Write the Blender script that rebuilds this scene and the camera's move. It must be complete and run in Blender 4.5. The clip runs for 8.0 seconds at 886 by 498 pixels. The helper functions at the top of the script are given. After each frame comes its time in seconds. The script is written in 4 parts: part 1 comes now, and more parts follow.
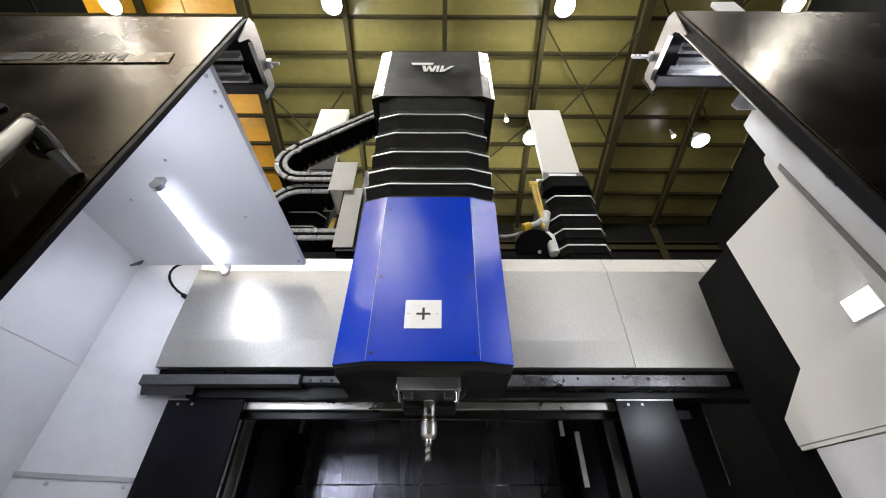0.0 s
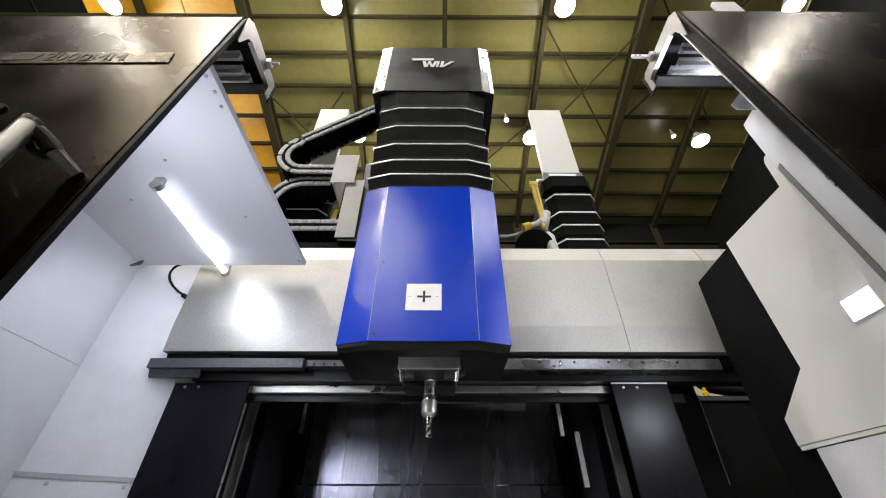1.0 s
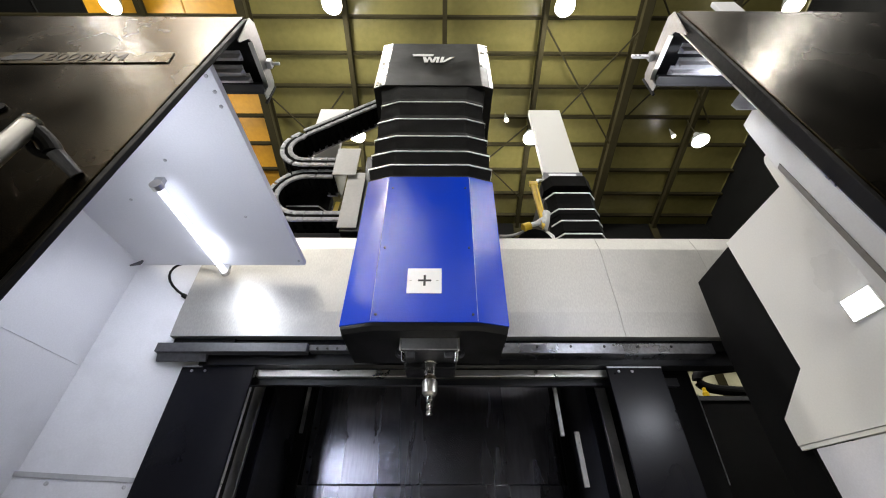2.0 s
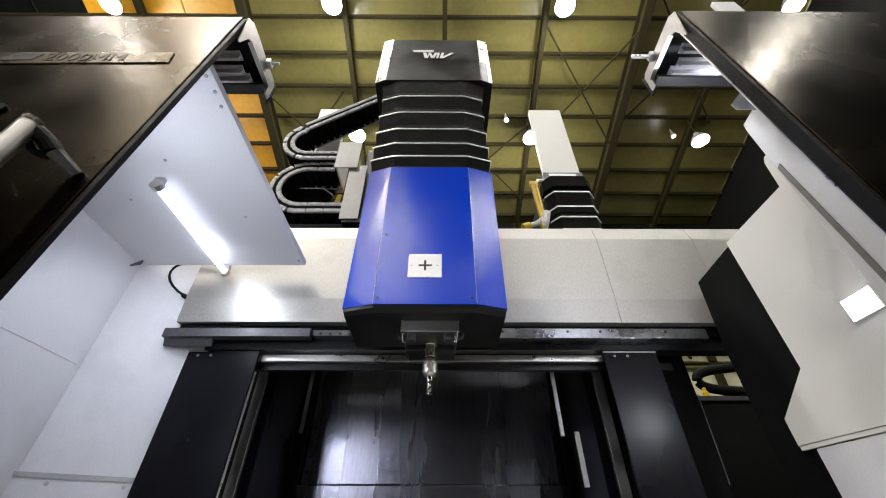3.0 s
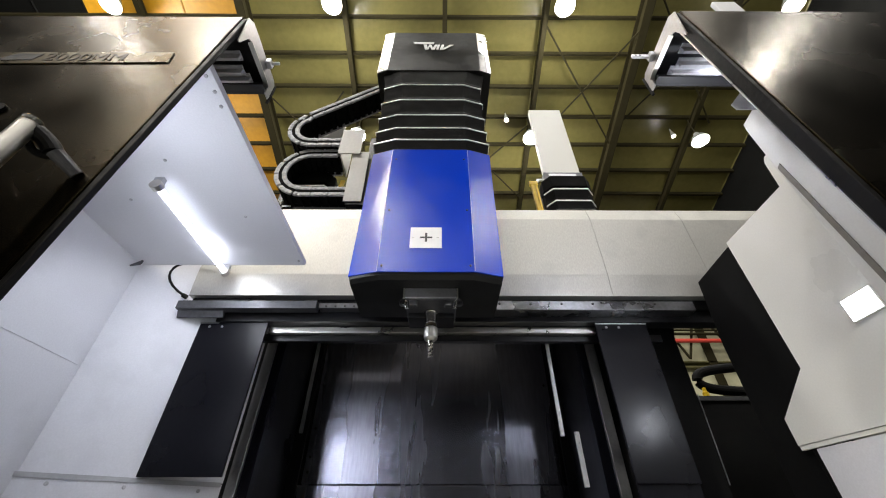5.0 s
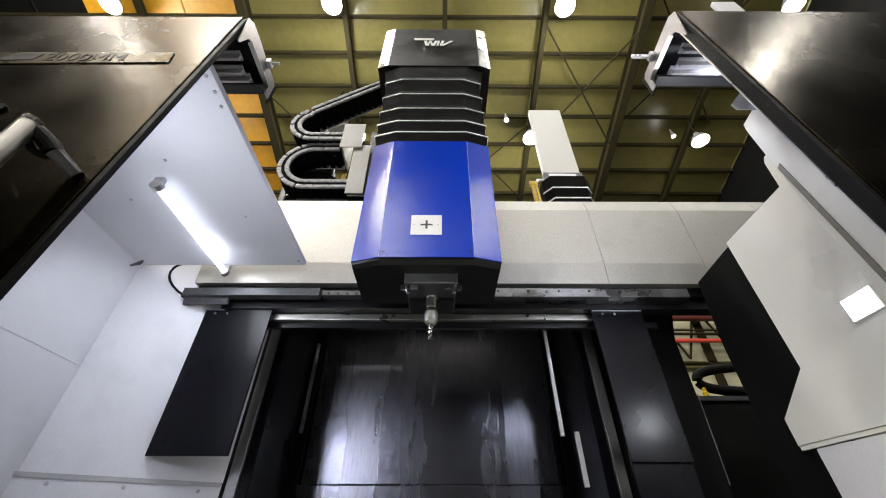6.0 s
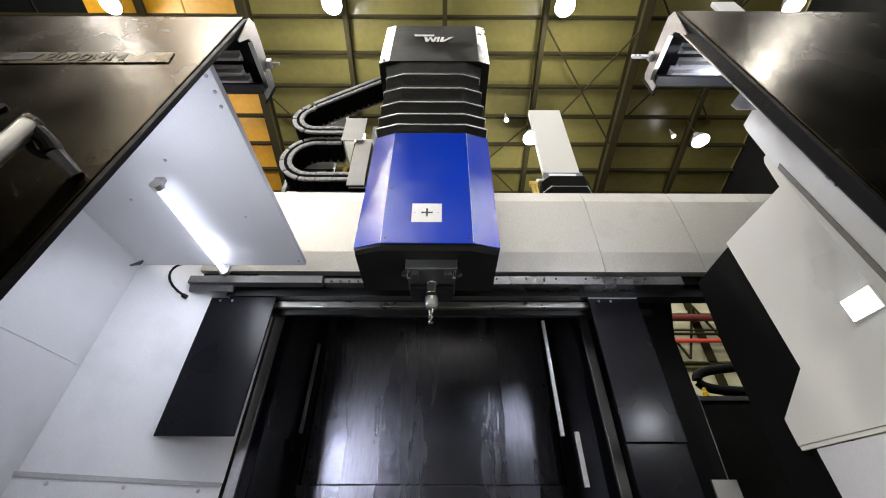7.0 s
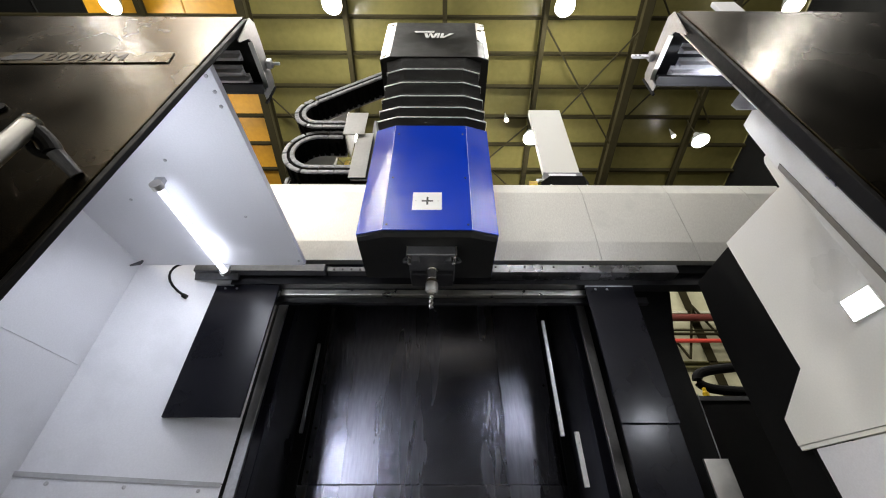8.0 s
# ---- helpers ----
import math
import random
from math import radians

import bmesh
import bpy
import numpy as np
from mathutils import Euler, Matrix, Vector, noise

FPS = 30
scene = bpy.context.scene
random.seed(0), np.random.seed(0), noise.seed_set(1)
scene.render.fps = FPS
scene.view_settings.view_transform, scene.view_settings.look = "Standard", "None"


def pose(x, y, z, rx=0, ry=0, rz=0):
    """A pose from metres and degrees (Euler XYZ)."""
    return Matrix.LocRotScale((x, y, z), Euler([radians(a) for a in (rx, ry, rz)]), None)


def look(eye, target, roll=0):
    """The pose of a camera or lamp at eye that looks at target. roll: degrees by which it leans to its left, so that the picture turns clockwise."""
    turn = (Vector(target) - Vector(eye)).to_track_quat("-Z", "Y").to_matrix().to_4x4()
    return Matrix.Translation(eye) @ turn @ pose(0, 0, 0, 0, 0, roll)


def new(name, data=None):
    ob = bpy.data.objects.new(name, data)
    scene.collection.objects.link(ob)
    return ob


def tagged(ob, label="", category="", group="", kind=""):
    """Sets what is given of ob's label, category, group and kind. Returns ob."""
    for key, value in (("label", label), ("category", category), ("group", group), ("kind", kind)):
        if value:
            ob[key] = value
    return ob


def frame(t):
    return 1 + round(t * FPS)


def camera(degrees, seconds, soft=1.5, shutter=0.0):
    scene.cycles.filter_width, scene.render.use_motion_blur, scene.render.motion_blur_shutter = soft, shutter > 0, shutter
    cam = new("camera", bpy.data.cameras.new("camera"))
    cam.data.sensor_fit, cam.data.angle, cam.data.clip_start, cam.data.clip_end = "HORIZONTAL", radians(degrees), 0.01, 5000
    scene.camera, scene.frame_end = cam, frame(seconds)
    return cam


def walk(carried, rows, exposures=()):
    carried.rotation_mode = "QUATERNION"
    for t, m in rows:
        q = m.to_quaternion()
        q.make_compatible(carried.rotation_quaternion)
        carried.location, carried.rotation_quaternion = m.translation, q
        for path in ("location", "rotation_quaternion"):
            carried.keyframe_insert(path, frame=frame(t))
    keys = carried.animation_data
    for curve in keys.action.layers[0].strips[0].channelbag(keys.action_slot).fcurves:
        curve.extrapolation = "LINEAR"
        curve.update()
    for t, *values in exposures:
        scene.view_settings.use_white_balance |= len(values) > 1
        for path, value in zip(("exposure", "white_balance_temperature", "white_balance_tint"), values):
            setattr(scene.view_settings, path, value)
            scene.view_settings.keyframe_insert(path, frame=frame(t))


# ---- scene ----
# ---------------------------------------------------------------- camera
cam = camera(98.44, 8.0, soft=1.05)
walk(cam, [(0.0, pose(0, 0, 1.3, 127.747, 0, -0.272)), (8.0, pose(0, 0, 1.3, 127.747, 0, -0.272))])
scene.view_settings.exposure = 0.12

# ---------------------------------------------------------------- world and lights
world = bpy.data.worlds.new("hall_air")
world.use_nodes = True
world.node_tree.nodes["Background"].inputs[0].default_value = (0.9, 0.95, 1.0, 1)
world.node_tree.nodes["Background"].inputs[1].default_value = 0.01
scene.world = world

ROOF_H, ROOF_S = 19.3, 0.30          # roof height over the camera and its fall to the back


def roof_z(x, y):
    return ROOF_H - ROOF_S * abs(y)


def area(name, m, sx, sy, watts, color):
    d = bpy.data.lights.new(name, "AREA")
    d.shape, d.size, d.size_y, d.energy, d.color = "RECTANGLE", sx, sy, watts, color
    ob = new(name, d)
    ob.matrix_world = m
    return ob


def point(name, p, watts, color, radius):
    d = bpy.data.lights.new(name, "POINT")
    d.energy, d.color, d.shadow_soft_size = watts, color, radius
    ob = new(name, d)
    ob.location = p
    return ob


LED_WHITE = (0.86, 0.9, 1.0)
area("wall_light_glow", look((1.225, 0.985, 1.865), (-0.6, 1.25, 1.75)), 0.09, 0.07, 3.0, LED_WHITE)
area("work_light_glow", look((-1.065, 1.275, 2.335), (-1.0, 1.62, 1.6)), 0.08, 0.45, 3.2, LED_WHITE)

# ---------------------------------------------------------------- materials


def mat(name, color, rough=0.5, metal=0.0, vary=0.12, scale=6.0, bump=0.03, fine=60.0, stretch=(1, 1, 1),
        spots=None, emit=None, rvary=0.12, coat=0.0, spec=0.5):
    m = bpy.data.materials.new(name)
    m.use_nodes = True
    nt = m.node_tree
    b = nt.nodes["Principled BSDF"]
    co = nt.nodes.new("ShaderNodeTexCoord")
    mp = nt.nodes.new("ShaderNodeMapping")
    mp.inputs["Scale"].default_value = stretch
    nt.links.new(co.outputs["Object"], mp.inputs[0])
    big, small = nt.nodes.new("ShaderNodeTexNoise"), nt.nodes.new("ShaderNodeTexNoise")
    big.inputs["Scale"].default_value, big.inputs["Detail"].default_value = scale, 5
    small.inputs["Scale"].default_value, small.inputs["Detail"].default_value = fine, 4
    for n in (big, small):
        nt.links.new(mp.outputs[0], n.inputs["Vector"])
    ad = nt.nodes.new("ShaderNodeMath")
    ad.operation = "ADD"
    nt.links.new(big.outputs["Fac"], ad.inputs[0])
    nt.links.new(small.outputs["Fac"], ad.inputs[1])
    mr = nt.nodes.new("ShaderNodeMapRange")
    mr.inputs["From Min"].default_value, mr.inputs["From Max"].default_value = 0.6, 1.4
    mr.inputs["To Min"].default_value, mr.inputs["To Max"].default_value = 1 - vary, 1 + vary
    nt.links.new(ad.outputs[0], mr.inputs["Value"])
    mul = nt.nodes.new("ShaderNodeVectorMath")
    mul.operation = "SCALE"
    mul.inputs[0].default_value = color
    nt.links.new(mr.outputs[0], mul.inputs["Scale"])
    out = mul.outputs[0]
    if spots:
        sp = nt.nodes.new("ShaderNodeTexNoise")
        sp.inputs["Scale"].default_value, sp.inputs["Detail"].default_value = spots[1], 8
        nt.links.new(co.outputs["Object"], sp.inputs["Vector"])
        rp = nt.nodes.new("ShaderNodeMapRange")
        rp.inputs["From Min"].default_value, rp.inputs["From Max"].default_value = spots[2], spots[2] + 0.08
        rp.inputs["To Max"].default_value = spots[3]
        nt.links.new(sp.outputs["Fac"], rp.inputs["Value"])
        mx = nt.nodes.new("ShaderNodeMix")
        mx.data_type = "RGBA"
        nt.links.new(rp.outputs[0], mx.inputs["Factor"])
        nt.links.new(out, mx.inputs[6])
        mx.inputs[7].default_value = (*spots[0], 1)
        out = mx.outputs[2]
    nt.links.new(out, b.inputs["Base Color"])
    rr = nt.nodes.new("ShaderNodeMapRange")
    rr.inputs["From Min"].default_value, rr.inputs["From Max"].default_value = 0.3, 0.7
    rr.inputs["To Min"].default_value, rr.inputs["To Max"].default_value = max(0.02, rough - rvary), min(1, rough + rvary)
    nt.links.new(big.outputs["Fac"], rr.inputs["Value"])
    nt.links.new(rr.outputs[0], b.inputs["Roughness"])
    b.inputs["Metallic"].default_value = metal
    b.inputs["Coat Weight"].default_value, b.inputs["Specular IOR Level"].default_value = coat, spec
    if bump:
        bp = nt.nodes.new("ShaderNodeBump")
        bp.inputs["Strength"].default_value, bp.inputs["Distance"].default_value = bump, 0.01
        nt.links.new(small.outputs["Fac"], bp.inputs["Height"])
        nt.links.new(bp.outputs[0], b.inputs["Normal"])
    if emit:
        b.inputs["Emission Color"].default_value = (*emit[0], 1)
        b.inputs["Emission Strength"].default_value = emit[1]
    return m


M = {
    "white": mat("white_powder_coat", (0.72, 0.72, 0.75), 0.40, vary=0.07, scale=2.2, bump=0.02, fine=160, spots=((0.46, 0.46, 0.48), 2.2, 0.58, 0.30)),
    "cream": mat("cream_powder_coat", (0.74, 0.73, 0.68), 0.38, vary=0.05, scale=2.5, bump=0.02, fine=160, spots=((0.52, 0.5, 0.45), 4.0, 0.62, 0.3)),
    "black": mat("black_machine_paint", (0.007, 0.007, 0.008), 0.38, vary=0.3, scale=3, bump=0.03, fine=70, spec=0.35),
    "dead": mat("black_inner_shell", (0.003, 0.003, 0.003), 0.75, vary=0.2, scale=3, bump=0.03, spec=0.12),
    "gloss": mat("oily_black_sheet", (0.36, 0.36, 0.42), 0.28, metal=1.0, vary=0.25, scale=3, bump=0.12, fine=50, stretch=(1, 1, 0.15), rvary=0.08),
    "apron": mat("satin_black_apron_paint", (0.0035, 0.0035, 0.006), 0.30, vary=0.3, scale=3, bump=0.05, fine=60, rvary=0.05, spec=0.22),
    "door": mat("bronze_black_door_paint", (0.036, 0.0265, 0.012), 0.25, metal=1.0, vary=0.15, scale=4, bump=0.02, fine=240, rvary=0.06),
    "steel": mat("brushed_stainless_cover", (0.45, 0.44, 0.41), 0.50, metal=0.8, vary=0.16, scale=2.0, bump=0.015, fine=200, stretch=(1.0, 1, 0.35), rvary=0.12, spots=((0.36, 0.35, 0.33), 3.0, 0.55, 0.5)),
    "bare": mat("bare_machined_steel", (0.50, 0.50, 0.51), 0.42, metal=1.0, vary=0.15, scale=8, bump=0.04, fine=90),
    "chrome": mat("polished_tool_steel", (0.7, 0.68, 0.64), 0.18, metal=1.0, vary=0.1, scale=20, bump=0.02),
    "rail_steel": mat("oily_ground_rail_steel", (0.22, 0.22, 0.23), 0.30, metal=1.0, vary=0.3, scale=7, bump=0.05, fine=60, rvary=0.1),
    "dull": mat("dull_dark_steel", (0.10, 0.10, 0.105), 0.45, metal=0.6, vary=0.25, scale=9, bump=0.06),
    "blue": mat("blue_gloss_paint", (0.0014, 0.036, 0.46), 0.18, vary=0.06, scale=3, bump=0.085, fine=150, rvary=0.08, spec=0.4),
    "headblack": mat("satin_black_cover_paint", (0.009, 0.009, 0.008), 0.42, vary=0.2, scale=5, bump=0.03, fine=150, spec=0.3),
    "cloth": mat("black_bellows_cloth", (0.0045, 0.0045, 0.0042), 0.8, vary=0.3, scale=12, bump=0.15, fine=120, spec=0.05),
    "hem": mat("bright_bellows_hem", (0.75, 0.75, 0.74), 0.35, metal=0.2, vary=0.08, scale=20),
    "plastic": mat("grey_chain_plastic", (0.30, 0.30, 0.31), 0.5, vary=0.3, scale=20, bump=0.08),
    "bracket": mat("grey_bracket_paint", (0.42, 0.41, 0.38), 0.45, vary=0.1, scale=8, bump=0.04),
    "yellow": mat("yellow_paint", (0.75, 0.50, 0.02), 0.4, vary=0.12, scale=12, bump=0.05),
    "sticker": mat("white_sticker", (0.85, 0.85, 0.84), 0.4, vary=0.03, scale=20, bump=0.0),
    "seam": mat("pale_blue_edge_line", (0.30, 0.36, 0.62), 0.35, vary=0.3, scale=14, bump=0.0),
    "ink": mat("black_ink", (0.01, 0.01, 0.01), 0.6, vary=0.1, scale=20, bump=0.0),
    "letter": mat("dark_bronze_lettering", (0.035, 0.028, 0.018), 0.4, metal=0.6, vary=0.1, scale=20),
    "plate": mat("bronze_name_plate", (0.11, 0.09, 0.055), 0.32, metal=0.8, vary=0.15, scale=20, bump=0.05),
    "alu": mat("satin_aluminium", (0.62, 0.60, 0.55), 0.34, metal=1.0, vary=0.08, scale=12, bump=0.03),
    "frame_alu": mat("anodised_end_frame", (0.34, 0.33, 0.31), 0.45, metal=0.7, vary=0.15, scale=14, bump=0.05, fine=90),
    "rail_grey": mat("grey_rail_paint", (0.42, 0.42, 0.43), 0.45, vary=0.12, scale=14, bump=0.03, fine=90),
    "groove_shadow": mat("brown_grey_groove_shadow", (0.20, 0.18, 0.15), 0.6, vary=0.25, scale=10, bump=0.05),
    "rubber": mat("black_rubber", (0.0045, 0.0042, 0.0038), 0.5, vary=0.3, scale=30, bump=0.12, spec=0.15),
    "olive": mat("olive_roof_sheet", (0.098, 0.087, 0.028), 0.24, vary=0.14, scale=0.6, bump=0.03, fine=5, rvary=0.03),
    "amber": mat("amber_roof_sheet", (0.38, 0.185, 0.004), 0.55, vary=0.2, scale=0.6, bump=0.0, fine=5),
    "girder": mat("dark_olive_girder", (0.019, 0.016, 0.0065), 0.75, vary=0.2, scale=2, bump=0.03, spec=0.08),
    "girt_olive": mat("olive_girt_paint", (0.10, 0.09, 0.03), 0.6, vary=0.15, scale=2),
    "girt_pale": mat("pale_girt_paint", (0.5, 0.48, 0.36), 0.6, vary=0.1, scale=2),
    "hallwall": mat("pale_hall_cladding", (0.42, 0.40, 0.26), 0.6, vary=0.1, scale=0.5, bump=0.0, fine=6),
    # near-black colour stands in for the unlit parts of the hall
    "hallside": mat("unlit_hall_sheet", (0.004, 0.004, 0.0035), 0.85, vary=0.2, scale=0.5, bump=0.0, fine=6, spec=0.08),
    "brick_red": mat("dull_red_pipe_paint", (0.13, 0.03, 0.022), 0.5, vary=0.15, scale=3),
    "red": mat("red_pipe_paint", (0.55, 0.06, 0.04), 0.4, vary=0.1, scale=3),
    "concrete": mat("grey_shop_floor", (0.18, 0.18, 0.17), 0.45, vary=0.15, scale=0.8, bump=0.03, fine=20),
    "wrap": mat("white_tape_wrap", (0.7, 0.7, 0.66), 0.6, vary=0.15, scale=30, bump=0.3, fine=60),
    "lamp": mat("hall_lamp_lens", (0.9, 0.9, 0.88), 0.4, emit=((1.0, 0.97, 0.9), 40)),
    "led": mat("led_lens", (0.9, 0.9, 0.95), 0.4, emit=((0.80, 0.85, 1.0), 3.6)),
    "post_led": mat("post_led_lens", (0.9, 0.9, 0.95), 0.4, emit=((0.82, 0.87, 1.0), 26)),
    "led_small": mat("small_led_lens", (0.9, 0.9, 0.95), 0.4, emit=((0.87, 0.9, 1.0), 9)),
    "reflect": mat("lamp_reflector", (0.5, 0.5, 0.48), 0.4, metal=0.8),
}

# ---------------------------------------------------------------- mesh helpers


def part(name, bm, material, parent=None, label=""):
    me = bpy.data.meshes.new(name)
    bmesh.ops.recalc_face_normals(bm, faces=bm.faces[:])
    curved = any(f.smooth for f in bm.faces)
    bm.to_mesh(me)
    bm.free()
    me.materials.append(M[material])
    if curved:
        me.set_sharp_from_angle(angle=radians(22))
    ob = new(name, me)
    if parent is not None:
        ob.parent = parent
    if label:
        ob["label"] = label
    return ob


def thing(name, label, category, group="", kind="", at=(0, 0, 0)):
    ob = new(name)
    ob.empty_display_size = 0.05
    ob.location = at
    return tagged(ob, label, category, group, kind)


def bev(bm, w, seg=2):
    if w > 0:
        bmesh.ops.bevel(bm, geom=bm.edges[:], offset=w, segments=seg, affect="EDGES", profile=0.5)
    return bm


def box(x0, x1, y0, y1, z0, z1, b=0.0, seg=2, bm=None):
    tmp = bmesh.new()
    bmesh.ops.create_cube(tmp, size=1)
    for v in tmp.verts:
        v.co = Vector(((x0 + x1) / 2 + v.co.x * (x1 - x0), (y0 + y1) / 2 + v.co.y * (y1 - y0), (z0 + z1) / 2 + v.co.z * (z1 - z0)))
    bev(tmp, b, seg)
    return merge(bm, tmp)


def merge(bm, tmp):
    if bm is None:
        return tmp
    me = bpy.data.meshes.new("tmp")
    tmp.to_mesh(me)
    tmp.free()
    bm.from_mesh(me)
    bpy.data.meshes.remove(me)
    return bm


def prism(axis, poly, a, b, bevel=0.0, seg=2, bm=None):
    """A polygon drawn in the plane across an axis and pulled along it from a to b. x: (y, z); y: (x, z); z: (x, y)."""
    put = {"x": lambda p, d: (d, p[0], p[1]), "y": lambda p, d: (p[0], d, p[1]), "z": lambda p, d: (p[0], p[1], d)}[axis]
    tmp = bmesh.new()
    lo = [tmp.verts.new(put(p, a)) for p in poly]
    hi = [tmp.verts.new(put(p, b)) for p in poly]
    tmp.faces.new(lo)
    tmp.faces.new(hi[::-1])
    for i in range(len(poly)):
        j = (i + 1) % len(poly)
        tmp.faces.new((lo[i], lo[j], hi[j], hi[i]))
    bmesh.ops.recalc_face_normals(tmp, faces=tmp.faces[:])
    bev(tmp, bevel, seg)
    return merge(bm, tmp)


def loft(rings, bm=None, closed=True, smooth=False):
    tmp = bmesh.new()
    vs = [[tmp.verts.new(p) for p in r] for r in rings]
    n = len(rings[0])
    for r, q in zip(vs, vs[1:]):
        for i in range(n):
            tmp.faces.new((r[i], r[(i + 1) % n], q[(i + 1) % n], q[i])).smooth = smooth
    if closed:
        tmp.faces.new(vs[0])
        tmp.faces.new(vs[-1][::-1])
    bmesh.ops.recalc_face_normals(tmp, faces=tmp.faces[:])
    return merge(bm, tmp)


def turned(profile, cx, cy, n=28, bm=None):
    """A turned shape round an upright axis, from (radius, z) pairs."""
    rings = [[(cx + r * math.cos(2 * math.pi * i / n), cy + r * math.sin(2 * math.pi * i / n), z) for i in range(n)] for r, z in profile]
    return loft(rings, bm, smooth=True)


def rod(p, q, r, n=12, bm=None, r2=None):
    p, q = Vector(p), Vector(q)
    m = (q - p).to_track_quat("Z", "Y").to_matrix()
    rings = []
    for c, rr in ((p, r), (q, r2 or r)):
        rings.append([c + m @ Vector((rr * math.cos(2 * math.pi * i / n), rr * math.sin(2 * math.pi * i / n), 0)) for i in range(n)])
    return loft(rings, bm, smooth=True)


def tube(points, r, n=10, bm=None):
    pts = [Vector(p) for p in points]
    rings = []
    for i, p in enumerate(pts):
        d = (pts[min(i + 1, len(pts) - 1)] - pts[max(i - 1, 0)]).normalized()
        m = d.to_track_quat("Z", "Y").to_matrix()
        rings.append([p + m @ Vector((r * math.cos(2 * math.pi * k / n), r * math.sin(2 * math.pi * k / n), 0)) for k in range(n)])
    return loft(rings, bm, smooth=True)


def bezier(p, n=8):
    out = []
    a, b, c, d = [Vector(q) for q in p]
    for i in range(n + 1):
        t = i / n
        out.append(a * (1 - t) ** 3 + b * 3 * t * (1 - t) ** 2 + c * 3 * t * t * (1 - t) + d * t ** 3)
    return out


def screw(name, p, axis, r, parent, material="bare", label=""):
    """A round screw head with a hexagon socket, proud of its face along the axis."""
    a = Vector(axis)
    bm = rod(Vector(p) - a * 0.002, Vector(p) + a * r * 0.55, r, 12)
    rod(Vector(p) + a * r * 0.55, Vector(p) + a * r * 0.8, r * 0.8, 12, bm=bm, r2=r * 0.6)
    return part(name, bm, material, parent, label)


def words(name, text, size, m, material, parent, depth=0.001):
    cu = bpy.data.curves.new(name, "FONT")
    cu.body, cu.size, cu.extrude = text, size, depth
    tmp = bpy.data.objects.new(name, cu)
    me = bpy.data.meshes.new_from_object(tmp)
    bpy.data.objects.remove(tmp)
    me.transform(m)
    me.materials.clear()
    me.materials.append(M[material])
    ob = new(name, me)
    ob.parent = parent
    return ob


# ---------------------------------------------------------------- the hall
part_floor = part("ground", box(-30, 26, -24, 22, -0.2, 0.0), "concrete")
tagged(part_floor, "grey sealed concrete workshop floor", "floor", kind="structure")

HALL_X0, HALL_X1, HALL_Y0, HALL_Y1 = -23.0, 14.0, -18.0, 15.2


def hall_shell():
    back = part("wall_north", box(HALL_X0, HALL_X1, HALL_Y1, HALL_Y1 + 0.3, 0, 16), "hallwall")
    tagged(back, "pale olive sheet-clad hall wall", "wall", kind="structure")
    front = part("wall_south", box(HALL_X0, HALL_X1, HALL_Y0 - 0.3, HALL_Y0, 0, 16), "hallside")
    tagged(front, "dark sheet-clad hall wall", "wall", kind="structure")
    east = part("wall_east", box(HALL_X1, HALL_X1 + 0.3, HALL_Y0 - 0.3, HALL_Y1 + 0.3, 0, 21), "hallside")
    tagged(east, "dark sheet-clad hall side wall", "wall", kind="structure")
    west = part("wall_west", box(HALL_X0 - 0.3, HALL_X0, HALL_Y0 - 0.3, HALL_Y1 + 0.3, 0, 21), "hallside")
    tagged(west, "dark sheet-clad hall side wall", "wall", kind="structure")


hall_shell()

PURLIN = 1.2
RAFTERS = [-11.3, -7.4, -3.65, 0.1, 3.9, 7.6, 11.0]


